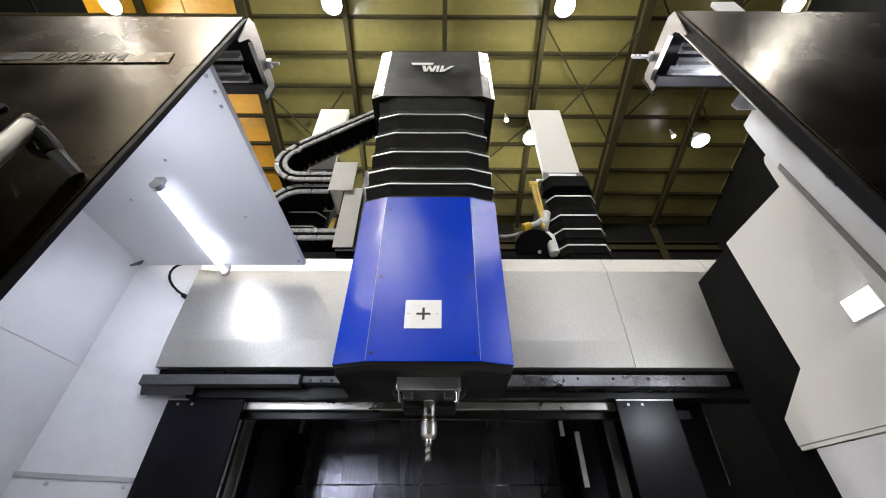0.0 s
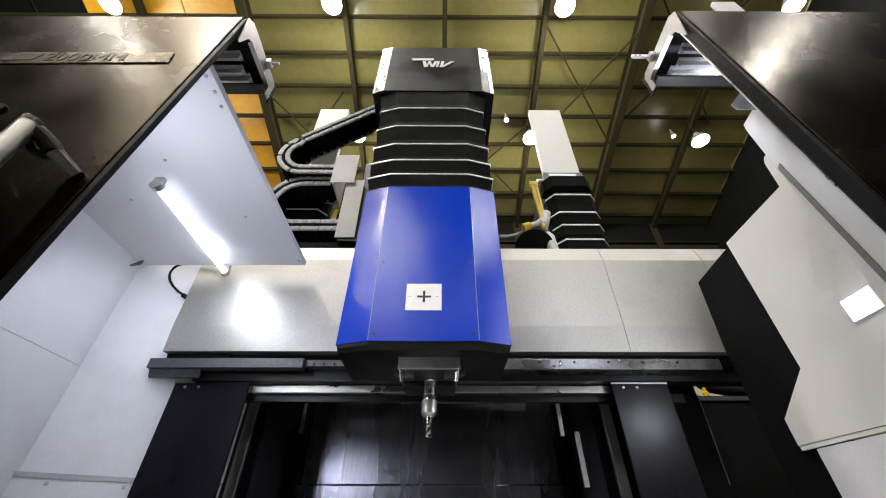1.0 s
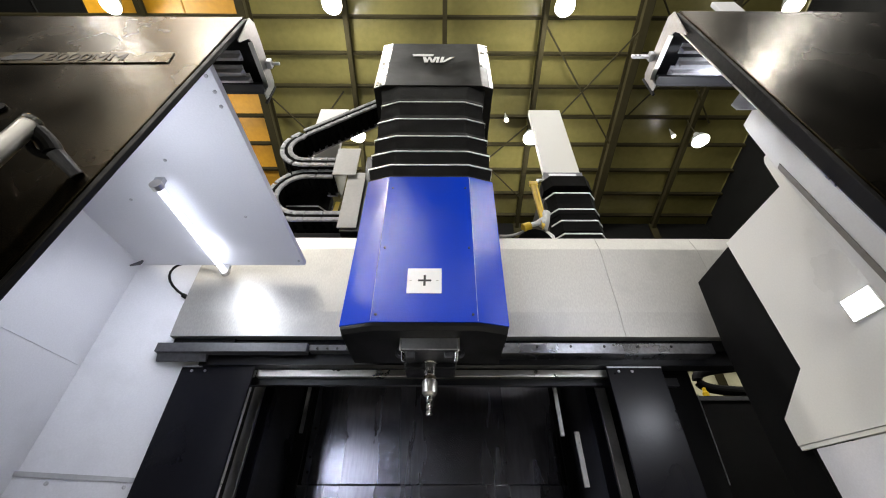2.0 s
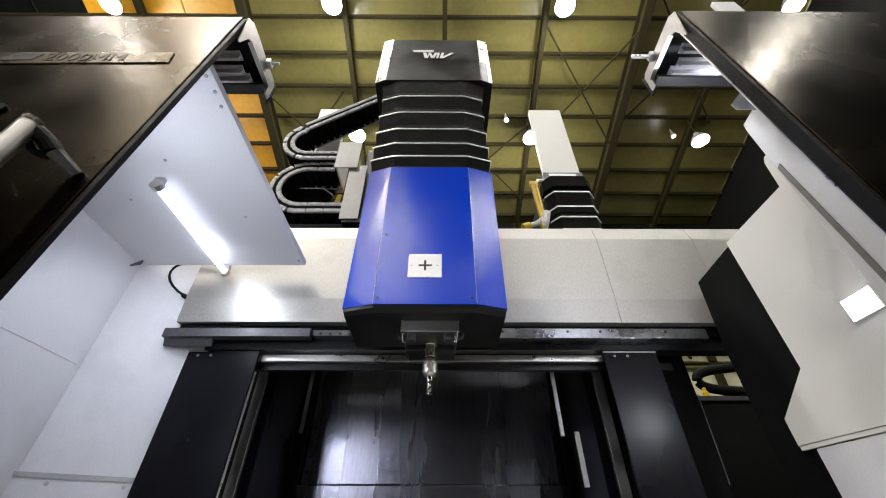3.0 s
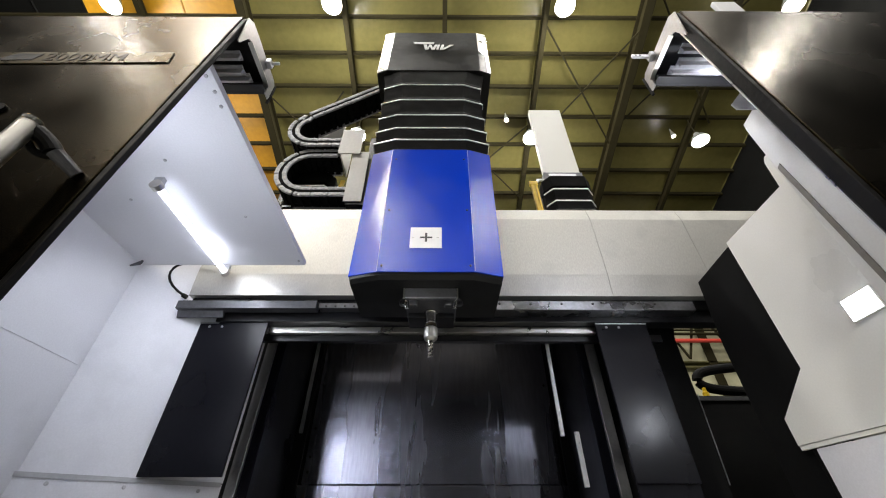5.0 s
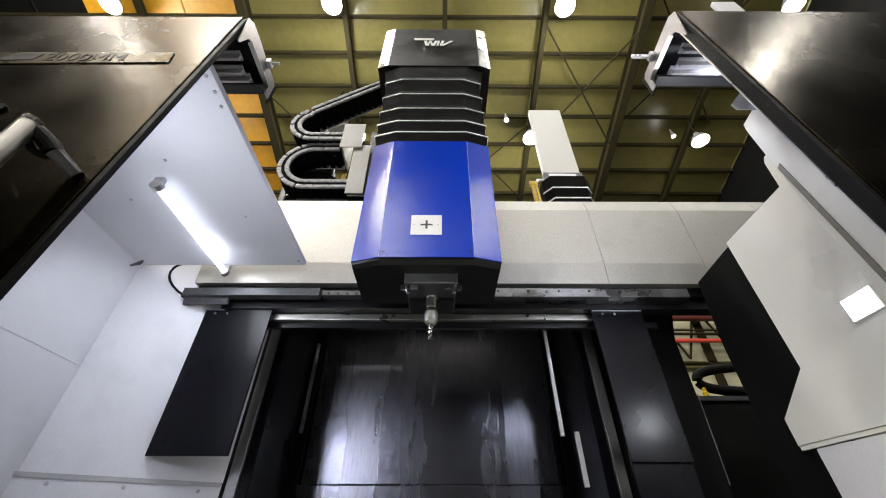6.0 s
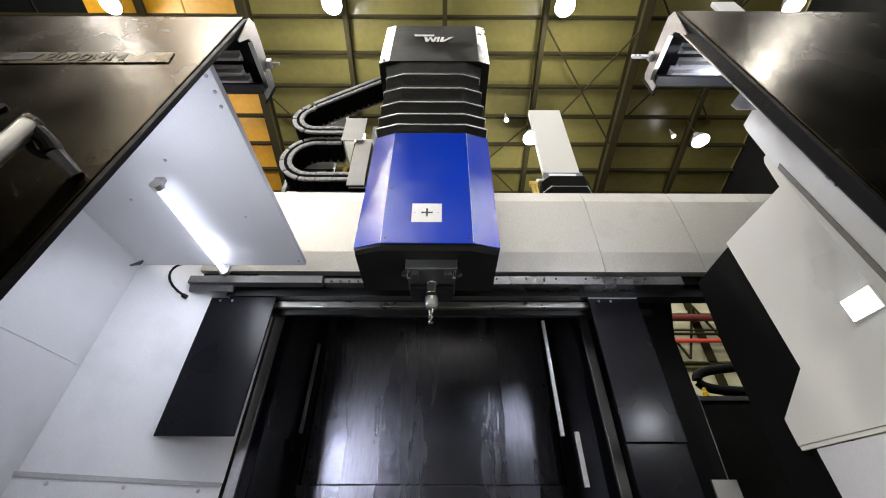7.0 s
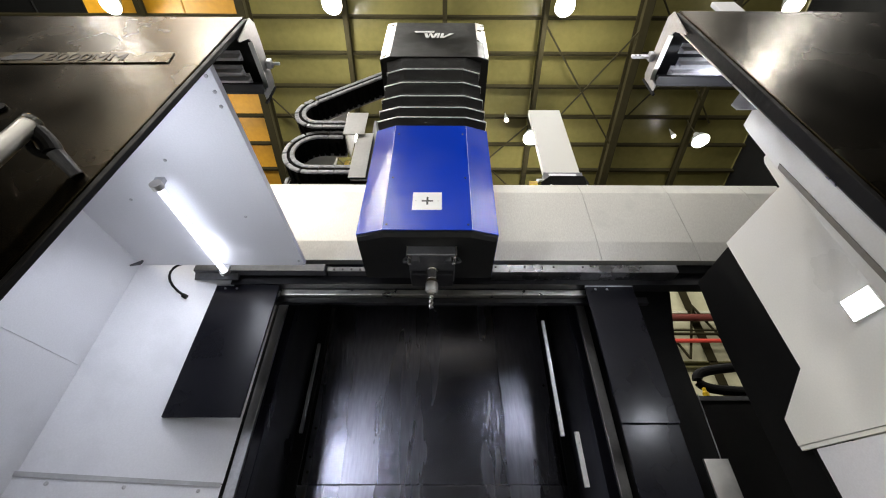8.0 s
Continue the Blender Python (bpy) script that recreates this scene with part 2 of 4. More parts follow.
def hall_roof():
    """Ribbed sheets over purlins and rafters, both sides of a ridge over the camera."""
    # hallside spans are unlit roof; their darkness is put into the colour
    for name, material, xs, spans, lab in (("ceiling", "olive", (-7.4, HALL_X1), ((0, HALL_Y1),), "olive roof sheets over steel purlins"),
                                           ("ceiling_south", "hallside", (-7.4, HALL_X1), ((HALL_Y0, 0),), "roof sheets over steel purlins, coloured near-black as unlit"),
                                           ("ceiling_west", "hallside", (HALL_X0, -7.4), ((HALL_Y0, -14.0),), "roof sheets over steel purlins, coloured near-black as unlit"),
                                           ("ceiling_far_west", "hallside", (HALL_X0, -13.6), ((0, HALL_Y1),), "roof sheets over steel purlins, coloured near-black as unlit"),
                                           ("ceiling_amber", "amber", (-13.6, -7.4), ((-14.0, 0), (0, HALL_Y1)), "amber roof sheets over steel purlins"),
                                           ("ceiling_south_west", "hallside", (HALL_X0, -13.6), ((-14.0, 0),), "roof sheets over steel purlins, coloured near-black as unlit")):
        bm = bmesh.new()
        x = xs[0]
        while x < xs[1] - 0.01:
            x2 = min(x + 3.75, xs[1])
            for y0, y1 in spans:
                z0, z1 = roof_z(0, y0), roof_z(0, y1)
                loft([[(x, y0, z0), (x2 - 0.06, y0, z0), (x2 - 0.03, y0, z0 - 0.05), (x2, y0, z0), (x2, y0, z0 + 0.1), (x, y0, z0 + 0.1)],
                      [(x, y1, z1), (x2 - 0.06, y1, z1), (x2 - 0.03, y1, z1 - 0.05), (x2, y1, z1), (x2, y1, z1 + 0.1), (x, y1, z1 + 0.1)]], bm)
            x = x2
        tagged(part(name, bm, material), lab, "ceiling", kind="structure")
    # purlins
    k = -15
    while k <= 12:
        y = 0.15 + k * PURLIN
        if HALL_Y0 < y < HALL_Y1:
            z = roof_z(0, y)
            ob = part("purlin", prism("x", [(y - 0.04, z - 0.02), (y + 0.06, z - 0.02), (y + 0.06, z - 0.05), (y - 0.01, z - 0.05), (y - 0.01, z - 0.17), (y + 0.06, z - 0.17), (y + 0.06, z - 0.2), (y - 0.04, z - 0.2)], HALL_X0, HALL_X1), "girder")
            tagged(ob, "dark steel purlin under the roof sheets", "purlin", "roof purlins", "structure")
        k += 1
    for i, x in enumerate(RAFTERS):
        deep = 0.55 if i in (1, 5) else 0.30
        w = 0.16 if i in (1, 5) else 0.09
        bm = None
        for y0, y1 in ((HALL_Y0, 0), (0, HALL_Y1)):
            r = []
            for y in (y0, y1):
                z = roof_z(0, y) - 0.2
                r.append([(x - w, y, z), (x + w, y, z), (x + w, y, z - 0.04), (x + 0.03, y, z - 0.04), (x + 0.03, y, z - deep), (x + w, y, z - deep), (x + w, y, z - deep - 0.04),
                          (x - w, y, z - deep - 0.04), (x - w, y, z - deep), (x - 0.03, y, z - deep), (x - 0.03, y, z - 0.04), (x - w, y, z - 0.04)])
            bm = loft(r, bm)
        tagged(part("rafter", bm, "girder"), "dark steel I-section roof rafter", "rafter", "roof rafters", "structure")
    # wind bracing
    for a, b in (((3.9, 6.2), (7.8, 11)), ((7.8, 6.2), (3.9, 11)), ((7.8, 5), (11.7, 9.8)), ((11.7, 5), (7.8, 9.8)), ((-7.4, 8.6), (-4.1, 12.2)), ((-4.1, 8.6), (-7.4, 12.2)), ((0, 9.8), (3.9, 13.4)), ((3.9, 9.8), (0, 13.4))):
        bm = rod((a[0], a[1], roof_z(0, a[1]) - 0.45), (b[0], b[1], roof_z(0, b[1]) - 0.45), 0.035, 8)
        tagged(part("roof_brace", bm, "girder"), "thin dark steel wind brace under the roof", "brace", "roof braces", "structure")


hall_roof()


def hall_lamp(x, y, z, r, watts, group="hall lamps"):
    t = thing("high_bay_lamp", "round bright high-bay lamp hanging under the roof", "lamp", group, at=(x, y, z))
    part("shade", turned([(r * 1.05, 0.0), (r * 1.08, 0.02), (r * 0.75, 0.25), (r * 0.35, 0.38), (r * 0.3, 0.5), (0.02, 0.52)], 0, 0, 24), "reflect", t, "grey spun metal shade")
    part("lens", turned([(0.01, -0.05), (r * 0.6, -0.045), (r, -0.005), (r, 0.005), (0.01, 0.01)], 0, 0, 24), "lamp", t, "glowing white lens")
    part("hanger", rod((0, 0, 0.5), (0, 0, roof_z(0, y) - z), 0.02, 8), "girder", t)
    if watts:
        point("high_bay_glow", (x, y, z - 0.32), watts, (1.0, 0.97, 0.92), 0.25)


# lamps at negative y are unseen, added for highlights on head and doors
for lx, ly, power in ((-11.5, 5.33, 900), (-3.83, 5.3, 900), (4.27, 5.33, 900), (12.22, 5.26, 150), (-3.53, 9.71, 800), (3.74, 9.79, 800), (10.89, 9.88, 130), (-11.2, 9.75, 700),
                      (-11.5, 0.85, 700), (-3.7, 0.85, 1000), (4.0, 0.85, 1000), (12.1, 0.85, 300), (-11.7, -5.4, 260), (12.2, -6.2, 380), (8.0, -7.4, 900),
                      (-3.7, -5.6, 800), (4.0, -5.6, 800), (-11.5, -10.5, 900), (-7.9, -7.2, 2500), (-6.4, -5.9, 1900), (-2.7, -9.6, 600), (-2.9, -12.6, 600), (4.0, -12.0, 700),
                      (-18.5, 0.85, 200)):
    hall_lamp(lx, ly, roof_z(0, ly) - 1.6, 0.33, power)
# small glowing discs stand in for lamp reflections in the roof sheets
for lx, ly in ((9.59, 9.6), (2.6, 9.0)):
    hall_lamp(lx * 1.07, ly * 1.07, roof_z(0, ly * 1.07) - 0.62, 0.085, 0, "small hall lamps")


def back_wall_steel():
    """Girts, pipes and a lattice beam along the far wall."""
    # near-black sheet laid over the pale wall to darken it under the eaves
    tagged(part("wall_upper", box(HALL_X0, HALL_X1, HALL_Y1 - 0.06, HALL_Y1 - 0.004, 11.2, 15.2), "hallside"), "near-black sheet that darkens the upper wall under the eaves", "wall", kind="structure")
    y = HALL_Y1 - 0.25
    for z, h, material, lab in ((12.9, 0.5, "girder", "dark steel eaves beam"), (6.92, 0.26, "girt_olive", "olive steel wall girt"), (9.35, 0.12, "girt_pale", "pale steel wall girt"), (5.4, 0.3, "girder", "dark steel wall girt")):
        tagged(part("wall_girt", prism("x", [(y, z), (y + 0.24, z), (y + 0.24, z + h), (y, z + h), (y, z + h - 0.05), (y + 0.18, z + h - 0.05), (y + 0.18, z + 0.05), (y, z + 0.05)], HALL_X0, HALL_X1), material), lab, "girt", "wall girts", "structure")
    for z, r, material, lab in ((7.90, 0.085, "red", "red painted pipe along the hall wall"), (8.95, 0.16, "brick_red", "dull red painted pipe along the hall wall"), (8.20, 0.06, "girder", "dark pipe along the hall wall"), (8.36, 0.04, "girder", "dark pipe along the hall wall")):
        tagged(part("wall_pipe", rod((HALL_X0, y - 0.35, z), (HALL_X1, y - 0.35, z), r, 14), material), lab, "pipe", "wall pipes", "structure")
    for i in range(12):
        x = -10 + i * 2.0
        bm = rod((x, y - 0.2, 7.2), (x + 1.0, y - 0.2, 9.6), 0.05, 8)
        rod((x + 1.0, y - 0.2, 9.6), (x + 2.0, y - 0.2, 7.2), 0.05, 8, bm)
        tagged(part("wall_lattice", bm, "girder"), "dark steel lattice brace on the hall wall", "brace", "wall braces", "structure")
    for x in (-11.3, -3.6, 3.9, 11.0):
        tagged(part("hall_post", prism("z", [(x - 0.18, y), (x + 0.18, y), (x + 0.18, y + 0.03), (x + 0.03, y + 0.03), (x + 0.03, y + 0.2), (x - 0.03, y + 0.2), (x - 0.03, y + 0.03), (x - 0.18, y + 0.03)], 0, 14.6), "girder"), "dark steel wall post", "post", "hall posts", "structure")


back_wall_steel()

# ---------------------------------------------------------------- machine enclosure


def enclosure():
    e = thing("machine_enclosure", "white sheet-metal enclosure of a double-column milling machine", "enclosure", kind="structure")
    part("side_panel", prism("x", [(0.56, 0), (1.60, 0), (1.60, 2.62), (0.56, 2.405)], -1.514, -1.494, 0.002), "white", e, "white side wall of the work space")
    part("wall_joint", box(-1.4938, -1.4915, 0.60, 1.54, 1.884, 1.888), "white", e, "thin panel joint")
    # canopy with its turned-down edges
    part("canopy", prism("y", [(-1.493, 2.4), (-0.679, 2.4), (-0.679, 2.425), (-0.683, 2.425), (-0.683, 2.404), (-1.493, 2.404)], 0.56, 1.557), "white", e, "white canopy sheet with a work light")
    part("canopy_flange", box(-1.47, -0.684, 1.5535, 1.5565, 2.4045, 2.424), "white", e)
    for x, y in ((-0.7, 0.585), (-0.697, 0.635), (-0.7, 0.685), (-0.70, 1.52), (-1.0, 0.9), (-1.25, 1.1), (-0.83, 1.2)):
        screw("canopy_screw", (x, y, 2.4), (0, 0, -1), 0.006, e)
    # rear panels with a horizontal joint
    wall = [(-1.49, 1.55), (-0.912, 1.868), (-0.920, 1.882), (-1.498, 1.564)]
    near = [(-1.492, 1.546), (-0.912, 1.864), (-0.920, 1.880), (-1.50, 1.562)]
    part("rear_panel", prism("z", wall, 1.503, 2.66), "white", e, "white slanting rear sheet beside the column")
    part("rear_panel", prism("z", near, 0.0, 1.497), "white", e)
    part("joint_strip", prism("z", [(-1.492, 1.541), (-0.913, 1.859), (-0.914, 1.862), (-1.493, 1.544)], 1.488, 1.5045), "rail_grey", e)
    for k in (0.15, 0.5, 0.88):
        screw("panel_screw", (-1.492 + 0.58 * k, 1.546 + 0.318 * k, 1.472), (0.48, -0.877, 0), 0.007, e)
    # corner flap
    part("corner_tab", prism("y", [(-1.476, 2.345), (-1.425, 2.375), (-1.43, 2.352)], 1.48, 1.49), "dull", e, "small bent metal tab")
    return e


enclosure()


def machine_bed():
    # bed and table are out of view, added to bounce light onto the canopy
    b = thing("machine_bed", "unseen machine bed, added below the view to bounce light", "bed", kind="structure")
    part("bed_casting", box(-1.47, 1.24, 0.62, 1.60, 0.0, 0.72, 0.01), "dull", b)
    part("bed_table", box(-1.1, 0.95, 0.64, 1.58, 0.721, 0.85, 0.006), "bracket", b, "pale table top that bounces light up to the canopy")


machine_bed()


def right_side():
    e = thing("guard_wall", "cream sheet-metal side guard with a stepped rear edge", "guard", kind="structure")
    prof = [(0.62, 1.558), (1.474, 1.572), (1.474, 1.662), (1.300, 1.786), (1.306, 2.349), (0.972, 2.349), (0.962, 2.47), (0.95, 2.49), (0.62, 2.49)]
    part("guard_sheet", prism("x", prof, 1.25, 1.262, 0.0015), "cream", e, "cream guard sheet")
    part("guard_return", prism("x", [(0.62, 1.545), (1.47, 1.558), (1.47, 1.571), (0.62, 1.556)], 1.252, 1.30), "cream", e)
    part("lower_sheet", prism("x", [(0.62, 0), (1.413, 0), (1.413, 1.553), (0.62, 1.541)], 1.2545, 1.2630), "white", e, "white lower guard sheet")
    part("edge_strip", box(1.2555, 1.2630, 1.4132, 1.430, 0.0, 1.553, 0.001), "rubber", e)
    # front post with its folded edge
    part("front_post", prism("x", [(0.60, 0), (0.822, 0), (0.826, 2.355), (0.825, 2.485), (0.821, 2.512), (0.769, 2.52), (0.60, 2.52)], 1.10, 1.115, 0.002), "cream", e, "cream front post sheet")
    part("post_fold", box(1.116, 1.249, 0.80, 0.81, 0.0, 2.33), "cream", e)
    # thin brown-grey strip paints the shadow in the groove behind the post
    part("groove_shadow", prism("x", [(0.745, 1.35), (0.763, 1.35), (0.820, 2.272), (0.806, 2.280)], 1.0955, 1.0995, 0.001), "groove_shadow", e, "brown-grey strip painted for the groove's shadow")
    part("hook_bracket", prism("y", [(0.819, 2.285), (0.824, 2.262), (0.94, 2.262), (0.94, 2.39), (0.907, 2.387)], 0.60, 0.604, 0.001), "bracket", e, "grey drilled lifting bracket")
    screw("bracket_bolt", (0.881, 0.60, 2.308), (0, -1, 0), 0.006, e, "dull")
    d = thing("inner_shell", "black inner side wall behind the guard", "wall", kind="structure")
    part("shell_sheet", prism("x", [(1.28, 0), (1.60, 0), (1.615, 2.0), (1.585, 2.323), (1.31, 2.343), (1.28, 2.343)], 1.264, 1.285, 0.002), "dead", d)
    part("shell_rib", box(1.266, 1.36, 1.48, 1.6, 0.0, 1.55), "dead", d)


right_side()


def work_light():
    t = thing("work_light", "tubular LED work light under the canopy, lit", "lamp", at=(-1.065, 1.275, 2.362))
    part("tube", rod((0, -0.27, 0), (0, 0.275, 0), 0.013, 16), "led", t, "glowing white LED tube")
    for y in (-0.285, 0.283):
        part("end_cap", rod((0, y - 0.012, 0), (0, y + 0.012, 0), 0.022, 18), "alu", t, "aluminium end cap")
        part("clip", box(-0.018, 0.018, y - 0.01, y + 0.01, 0.012, 0.0375, 0.002), "bare", t)
    c = thing("lamp_cable", "black cable hanging from the work light to the rear panel", "cable")
    pts = bezier([(-1.075, 1.575, 2.385), (-1.16, 1.60, 2.45), (-1.25, 1.60, 2.46), (-1.32, 1.60, 2.44)], 6) + bezier([(-1.32, 1.60, 2.44), (-1.39, 1.59, 2.41), (-1.375, 1.592, 2.32), (-1.27, 1.652, 2.275)], 8)[1:]
    part("cord", tube(pts, 0.006, 8), "rubber", c)
    part("gland", rod((-1.285, 1.645, 2.281), (-1.265, 1.655, 2.273), 0.011, 12), "rubber", c)


work_light()


def wall_light():
    t = thing("wall_light", "small square LED light on the guard wall, lit", "lamp", at=(1.25, 0.985, 1.865))
    part("housing", box(-0.008, -0.0005, -0.048, 0.055, -0.038, 0.035, 0.003), "cream", t, "thin cream housing")
    part("lens", box(-0.0115, -0.0085, -0.044, 0.050, -0.034, 0.031, 0.001), "led_small", t, "glowing white lens")


wall_light()


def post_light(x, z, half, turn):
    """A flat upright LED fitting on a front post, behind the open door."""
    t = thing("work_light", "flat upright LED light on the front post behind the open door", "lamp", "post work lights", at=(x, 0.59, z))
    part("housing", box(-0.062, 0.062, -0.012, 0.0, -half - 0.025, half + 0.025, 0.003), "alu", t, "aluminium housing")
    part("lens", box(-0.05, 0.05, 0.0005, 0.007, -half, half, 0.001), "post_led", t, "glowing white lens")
    # unseen shields, added to keep the light off door housing and guard post
    part("top_shield", box(-0.064, 0.064, -0.012, 0.03, half + 0.026, half + 0.030, 0.001), "alu", t, "added aluminium top shield that cuts the upward light")
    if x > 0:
        part("side_shield", box(0.063, 0.066, -0.012, 0.10, -half - 0.025, half + 0.025, 0.0005), "black", t, "added black side shield that keeps light off the guard post")
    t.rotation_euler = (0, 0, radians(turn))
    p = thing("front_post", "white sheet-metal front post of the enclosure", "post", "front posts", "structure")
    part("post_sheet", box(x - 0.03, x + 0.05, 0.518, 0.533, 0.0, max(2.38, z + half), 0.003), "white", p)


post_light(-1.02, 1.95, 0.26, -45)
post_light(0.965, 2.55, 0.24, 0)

# ---------------------------------------------------------------- sliding doors


def sliding_door(name, x0, x1, edge, top, seal, label):
    """A door leaf from x0 to x1; edge is the x of its free edge."""
    t = thing(name, label, "door")
    s = 1 if edge == x1 else -1
    far, low, lean = (x0 if s > 0 else x1), 0.02, 0.073
    foot = edge - s * lean * (top - low)
    part("leaf", prism("y", [(far, low), (foot - s * 0.014, low), (edge - s * 0.014, top), (far, top)], 0.49, 0.505, 0.003), "door", t, "bronze-black textured door leaf")
    part("edge_seal", prism("y", [(foot - s * 0.0135, low), (foot, low), (edge, top - 0.01), (edge - s * 0.0135, top - 0.01)], 0.492, seal, 0.002), "rubber", t, "black rubber edge seal")
    if s < 0:
        part("edge_trim", prism("y", [(foot - s * 0.003, low), (foot + s * 0.001, low), (edge + s * 0.001, top - 0.012), (edge - s * 0.003, top - 0.012)], seal + 0.0005, seal + 0.004), "alu", t, "thin bright edge trim")
    # top housing: plate, turned-down back, end frame and running rails
    xa, xb = (x0, x1 - 0.002) if s > 0 else (x0 + 0.002, x1)
    part("top_plate", box(xa, xb, 0.517, 0.70, top - 0.006, top, 0.001), "black", t)
    part("back_lip", box(xa, xb, 0.694, 0.70, top - 0.075, top - 0.007), "black", t)
    part("lip_foot", box(xa, xb, 0.665, 0.6935, top - 0.075, top - 0.069), "black", t)
    e0, e1 = (edge - s * 0.001, edge + s * 0.003)
    fr = [(0.492, top - 0.004), (0.515, top + 0.018), (0.70, top + 0.010), (0.712, top - 0.004), (0.712, top - 0.085), (0.690, top - 0.085), (0.686, top - 0.055), (0.672, top - 0.045), (0.545, top - 0.045), (0.530, top - 0.055), (0.512, top - 0.12), (0.506, top - 0.12)]
    part("end_frame", prism("x", fr, min(e0, e1), max(e0, e1)), "frame_alu", t, "bright aluminium end frame of the runner housing")
    part("frame_lip", prism("x", [(0.690, top - 0.053), (0.686, top - 0.0555), (0.672, top - 0.0455), (0.545, top - 0.0455), (0.545, top - 0.049), (0.672, top - 0.049)], min(e0, e1) - 0.008, max(e0, e1) + 0.003), "alu", t)
    part("end_seal", box(min(e0, e1) - 0.002, max(e0, e1) + 0.002, 0.7135, 0.722, top - 0.10, top + 0.006, 0.001), "rubber", t)
    for yy, zz in ((0.565, 0.055), (0.60, 0.075), (0.64, 0.050)):
        part("running_rail", prism("x", [(yy, top - zz), (yy + 0.03, top - zz), (yy + 0.03, top - zz - 0.006), (yy + 0.018, top - zz - 0.006), (yy + 0.018, top - zz - 0.03), (yy + 0.01, top - zz - 0.03), (yy + 0.01, top - zz - 0.006), (yy, top - zz - 0.006)], *( (x0, edge - 0.04) if s > 0 else (edge + 0.04, x1))), "rail_grey", t, "grey running rail")
    if s < 0:
        bar = part("latch_bar", box(edge - 0.078, edge - 0.0205, 0.631, 0.639, top - 0.006, top + 0.010, 0.001), "bare", t, "flat drilled latch bar")
        for k in (0.066, 0.052):
            part("bar_hole", rod((edge - k, 0.6302, top + 0.002), (edge - k, 0.6309, top + 0.002), 0.004, 10), "ink", bar)
    part("latch_pin", rod((edge, 0.635, top + 0.004), (edge + s * 0.045, 0.635, top + 0.004), 0.005, 10), "bare", t, "small steel latch pin")
    part("latch_block", box(min(edge + s * 0.004, edge + s * 0.02), max(edge + s * 0.004, edge + s * 0.02), 0.622, 0.648, top - 0.010, top + 0.014, 0.002), "bare", t)
    return t


left_door = sliding_door("sliding_door", -2.2, -0.59, -0.59, 2.572, 0.505, "bronze-black sliding machine door, open, with a tubular handle")
right_door = sliding_door("sliding_door", 0.735, 2.3, 0.735, 2.635, 0.522, "bronze-black sliding machine door, open, with a bent handle")


def left_door_fittings(t):
    h = part("handle", rod((-0.752, 0.415, 1.50), (-0.752, 0.415, 1.905), 0.0165, 20), "alu", t, "satin aluminium tube handle")
    part("handle_cap", turned([(0.0175, 1.9055), (0.0178, 1.914), (0.0165, 1.917), (0.006, 1.9185), (0.001, 1.9187)], -0.752, 0.415, 20), "chrome", h, "polished end cap")
    part("handle_elbow", tube(bezier([(-0.748, 0.424, 1.902), (-0.735, 0.435, 1.895), (-0.722, 0.445, 1.885), (-0.716, 0.452, 1.872)], 8), 0.0155, 14), "rubber", h, "black handle elbow")
    part("elbow_clip", tube(bezier([(-0.752, 0.432, 1.880), (-0.752, 0.445, 1.868), (-0.735, 0.452, 1.862), (-0.718, 0.455, 1.866)], 8), 0.007, 10), "rubber", h)
    part("handle_stand", rod((-0.716, 0.452, 1.874), (-0.690, 0.489, 1.853), 0.014, 16, r2=0.011), "dull", h, "dark steel stand-off")
    n = part("name_plate", prism("y", [(-1.19, 2.272), (-0.706, 2.283), (-0.712, 2.335), (-1.19, 2.333)], 0.4865, 0.4895, 0.0008), "plate", t, "long bronze name plate with dark lettering")
    words("lettering", "2000MM", 0.052, Matrix.Translation((-1.035, 0.4862, 2.288)) @ Matrix.Rotation(radians(90), 4, "X") @ Matrix.Diagonal((1.15, 1, 1, 1)), "letter", n)
    part("emblem", prism("y", [(-1.155, 2.288), (-1.06, 2.29), (-1.045, 2.322), (-1.115, 2.322)], 0.4852, 0.4862), "ink", n)
    part("lock", rod((-0.99, 0.4895, 2.07), (-0.99, 0.483, 2.07), 0.016, 20), "rubber", t, "round black lock plug")


left_door_fittings(left_door)


def right_door_fittings(t):
    h = part("handle", rod((0.97, 0.415, 1.50), (0.97, 0.415, 1.93), 0.017, 20), "rubber", t, "black tube handle")
    part("handle_stand", prism("z", [(0.955, 0.425), (0.985, 0.425), (1.0, 0.489), (0.94, 0.489)], 1.87, 1.91, 0.004), "rubber", h)


right_door_fittings(right_door)

